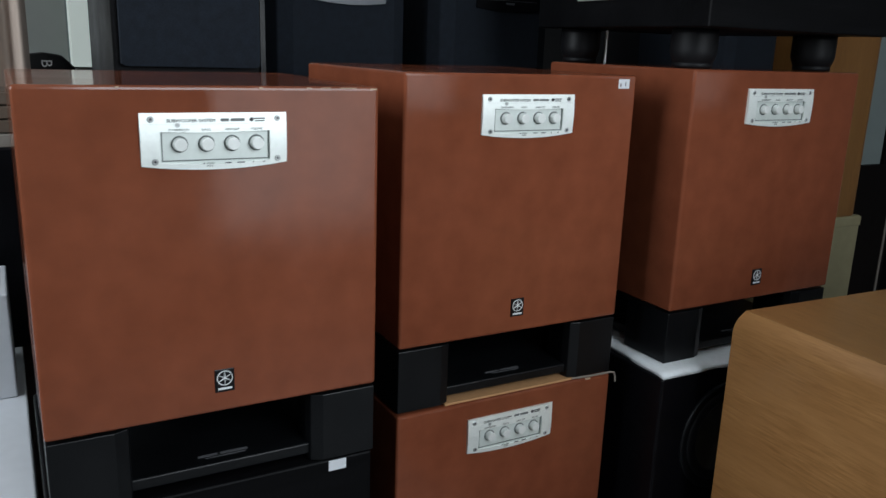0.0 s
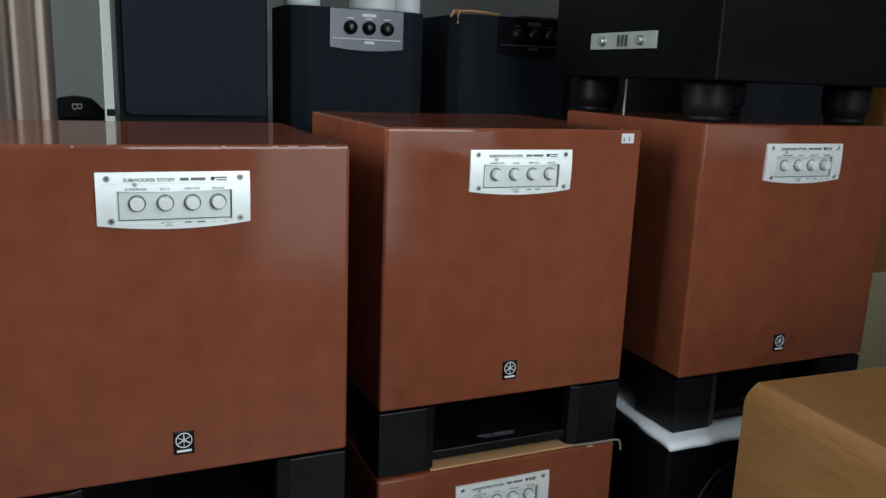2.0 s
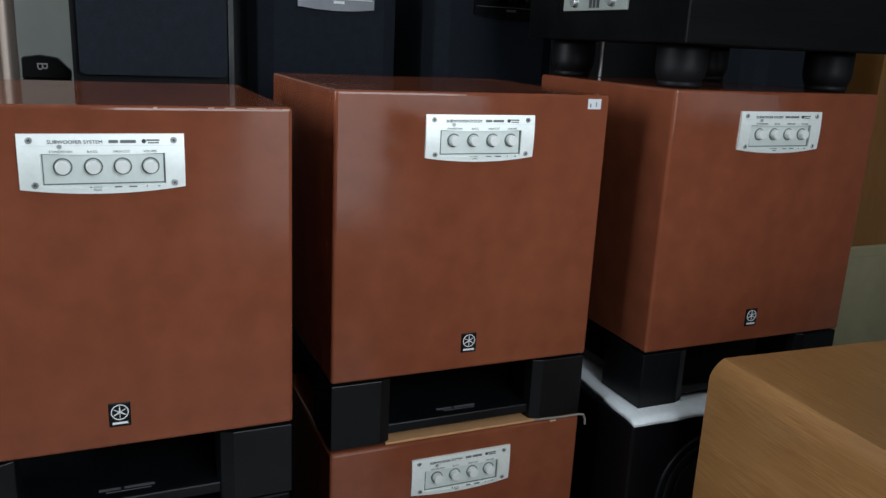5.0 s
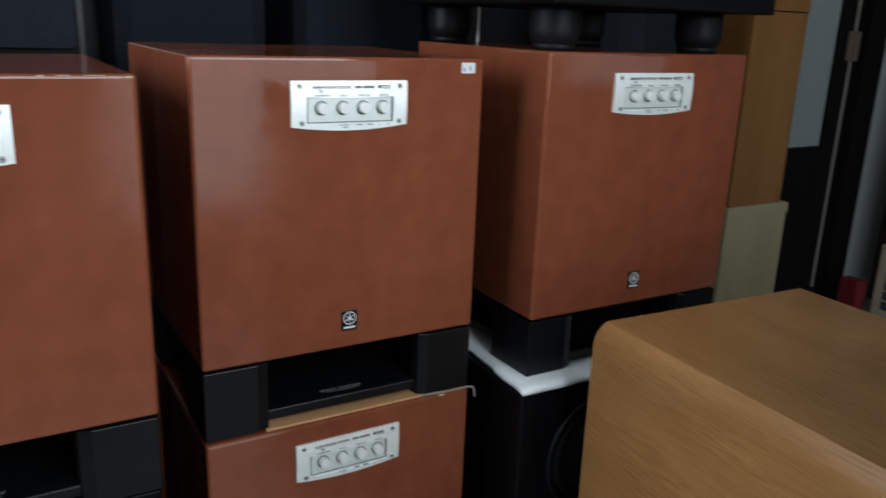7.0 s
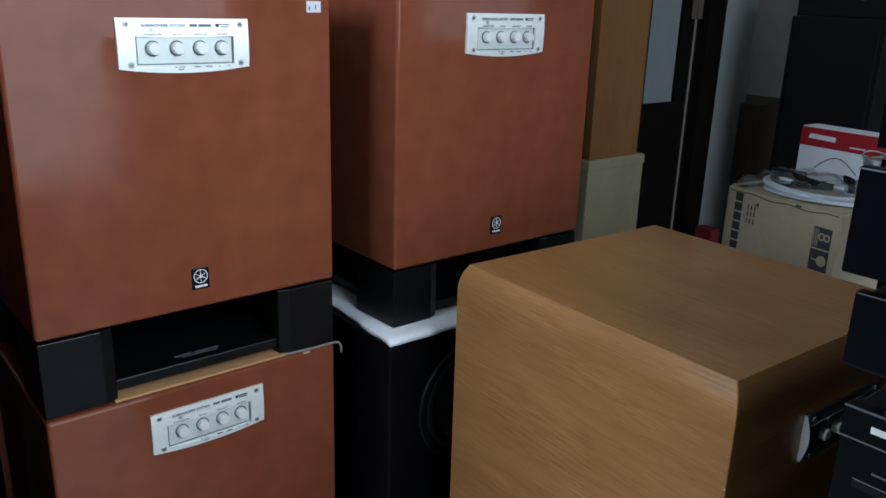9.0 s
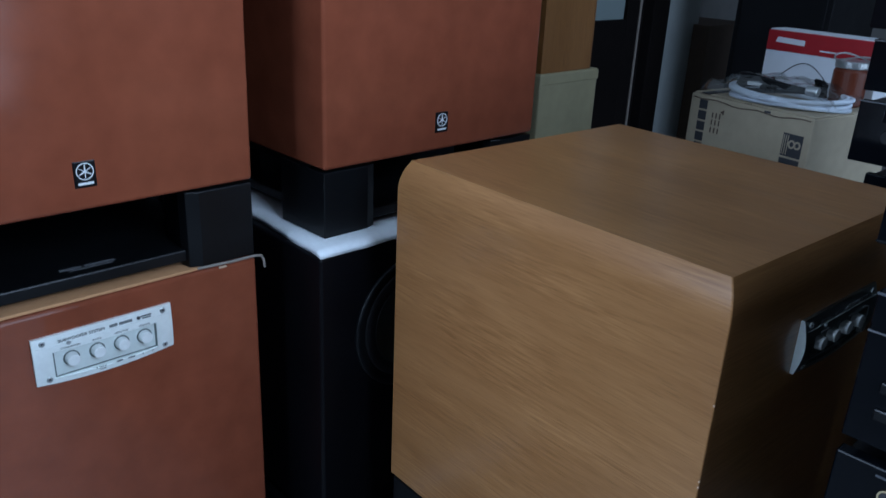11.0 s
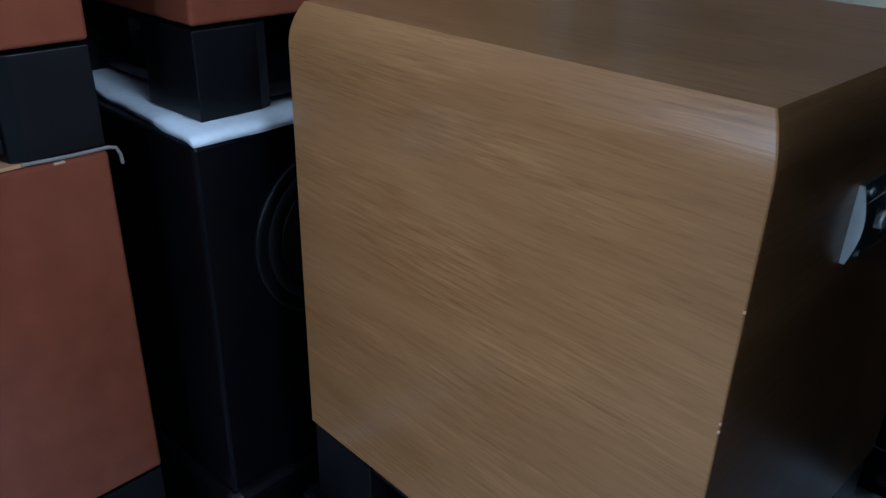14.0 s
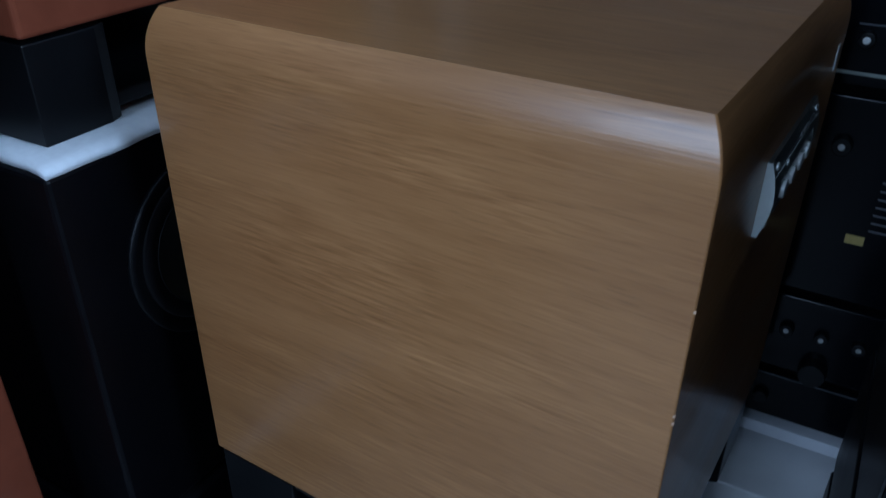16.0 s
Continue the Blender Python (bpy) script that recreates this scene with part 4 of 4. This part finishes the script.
def cable_bundle():
    root = thing("cable_bundle", pose(2.040, 0.938, 0.7282), "coiled white cable in a clear bag on a carton", "cable")
    for k in range(6):
        rx, ry = 0.070 + 0.006 * (k % 3), 0.106 + 0.009 * (k % 2)
        pts = [(rx * math.cos(a) + 0.004 * math.sin(3 * a + k), ry * math.sin(a), 0.005 + 0.0065 * (k // 2) + 0.003 * math.sin(2 * a + k)) for a in (2 * math.pi * i / 40 for i in range(41))]
        part("coil", tube(pts, 0.0045), CABLE, root, "white cable")
    for k in range(4):
        pts = [(0.05 * math.cos(a) * (1 - 0.1 * k) - 0.012, 0.085 * math.sin(a) + 0.015, 0.026 + 0.005 * k + 0.006 * math.sin(2 * a + k)) for a in (0.4 + 5.2 * i / 30 for i in range(31))]
        part("black_lead", tube(pts, 0.0042), RUBBER, root, "black lead")
    part("plug", rod(0.0065, 0.0055, 0.032, pose(-0.062, 0.030, 0.030, 90, 0, -12), 16, 0.001), RUBBER, root)
    # Pale silver stands in for the window's reflection on the metal tip.
    part("plug_tip", rod(0.0038, 0.0034, 0.030, pose(-0.058, 0.060, 0.034, 90, 0, -6), 12, 0.001), KNOB, root, "metal plug tip, its glint put in as pale colour")
    part("plug", rod(0.009, 0.009, 0.022, pose(-0.05, -0.052, 0.036, 90, 0, 0), 16, 0.001), STEEL, root)
    b = bmesh.new()
    n = 18
    g = [[b.verts.new((0.085 * (2 * i / n - 1) - 0.01, 0.128 * (2 * j / n - 1) + 0.016, 0.046 - 0.030 * (max(abs(2 * i / n - 1), abs(2 * j / n - 1)) ** 3)
                       + 0.016 * noise.noise((i * 0.55, j * 0.5, 4.0)))) for i in range(n + 1)] for j in range(n + 1)]
    for j in range(n):
        for i in range(n):
            b.faces.new((g[j][i], g[j][i + 1], g[j + 1][i + 1], g[j + 1][i]))
    ob = part("clear_bag", b, BAG, root, "crumpled clear plastic bag", smooth=True)
    ob.visible_shadow = False


BAG = bpy.data.materials.new("clear_film")
BAG.use_nodes = True
bn_ = BAG.node_tree.nodes
tr_, gl_, mx_ = bn_.new("ShaderNodeBsdfTransparent"), bn_.new("ShaderNodeBsdfGlossy"), bn_.new("ShaderNodeMixShader")
gl_.inputs["Roughness"].default_value = 0.15
mx_.inputs[0].default_value = 0.30
BAG.node_tree.links.new(tr_.outputs[0], mx_.inputs[1])
BAG.node_tree.links.new(gl_.outputs[0], mx_.inputs[2])
BAG.node_tree.links.new(mx_.outputs[0], bn_["Material Output"].inputs[0])
cable_bundle()


# ---- the far corner: pale tower, board, door, black speakers ----
def pale_tower():
    root = thing("tower_speaker", pose(2.19, 1.69, 0.662), "pale teak speaker with rounded edges on a board box", "speaker")
    w, r = 0.245, 0.03
    o = [(0, 0.25), (0, 0), (w - r, 0)] + [(w - r + r * math.sin(a), r - r * math.cos(a)) for a in (radians(15 * k) for k in range(1, 7))] + [(w, 0.25)]
    part("cabinet", prism(o, 0.0, 0.545, 2), TEAK_PALE, root)
    part("upper_cabinet", prism([(x + 0.012, y + 0.006) for x, y in o], 0.549, 0.95, 2), TEAK_PALE, root)


pale_tower()
root, ox, oy = plain_cabinet("board_box", 2.185, 2.448, 1.685, 1.96, 0, 0.6615, BOARD, "pale yellowish board box on the floor", "box", 0.004)
part("lid_edge", box(2.183 - ox, 2.450 - ox, 1.683 - oy, 1.962 - oy, 0.630, 0.658, 0.002), BOARD, root)


def door():
    dx = -0.035
    d = structure("door_1", box(2.90 + dx, 3.015 + dx, 2.10, 2.14, 0, 2.1, 0.002), DOORWOOD, "dark framed door with a frosted pane, standing open")
    for dims in ((3.22, 3.335, 2.10, 2.14, 0, 2.1), (3.016, 3.219, 2.10, 2.14, 0, 0.735), (3.016, 3.219, 2.10, 2.14, 1.95, 2.1)):
        part("door_frame", box(dims[0] + dx, dims[1] + dx, *dims[2:], 0.002), DOORWOOD, d)
    part("pane", box(3.0165 + dx, 3.2185 + dx, 2.115, 2.121, 0.7355, 1.9495), FROST, d, "frosted glass pane")
    part("door_edge", box(3.298 + dx, 3.310 + dx, 2.096, 2.0995, 0.15, 2.1), HOOK_GREY, d, "pale worn edge strip")
    h = part("hinge", box(3.262 + dx, 3.335 + dx, 2.090, 2.0955, 1.06, 1.17, 0.002), BROWN, d, "dull rusty hinge")
    part("hinge_pin", rod(0.007, 0.007, 0.11, pose(3.30 + dx, 2.089, 1.06), 12), BROWN, h)
    structure("trim_jamb", box(3.40, 3.52, 2.12, 2.30, 0, 2.3, 0.003), DOORWOOD, "dark painted door jamb")
    structure("wall_return", box(3.525, 3.84, 2.16, 2.60, 0, ROOM_H), WALL, "grey painted wall beside the door")


door()
plain_cabinet("red_box", 3.30, 3.36, 1.92, 2.0, 0, 0.215, DULL_RED, "small dull red box on the floor", "box", 0.003)
plain_cabinet("brown_carton", 3.80, 4.2, 2.08, 2.45, 0, 0.69, BROWN, "dull brown carton against the wall", "carton", 0.004)
root, ox, oy = plain_cabinet("tall_speaker", 3.385, 3.80, 1.41, 1.76, 0, 1.085, RUBBER, "tall black speaker cabinet on the floor", "speaker", 0.004)
part("grille", box(3.379 - ox, 3.3845 - ox, 1.43 - oy, 1.74 - oy, 0.30, 1.06, 0.002), RUBBER, root, "black cloth grille")
root, ox, oy = plain_cabinet("black_amplifier", 3.415, 3.80, 1.43, 1.76, 1.086, 1.24, RUBBER, "black amplifier on a tall speaker", "amplifier", 0.004)
part("knob", rod(0.012, 0.011, 0.015, pose(3.415 - ox, 1.52 - oy, 0.07, 0, -90, 0), 20, 0.001), STEEL, root)


# ---- floor tiles, last ----
def floor_tiles():
    size, gap = 0.40, 0.005
    me = None
    for i in range(17):
        for j in range(10):
            if me is None:
                t = part("tile", box(0, size - gap, 0, size - gap, -0.0058, 0.0, 0.0015, 1), FLOOR_TILE, floor)
                me = t.data
            else:
                t = new("tile", me)
                t.parent = floor
            t.matrix_basis = pose(-1.6 + i * size, -1.25 + j * size, 0)


floor_tiles()
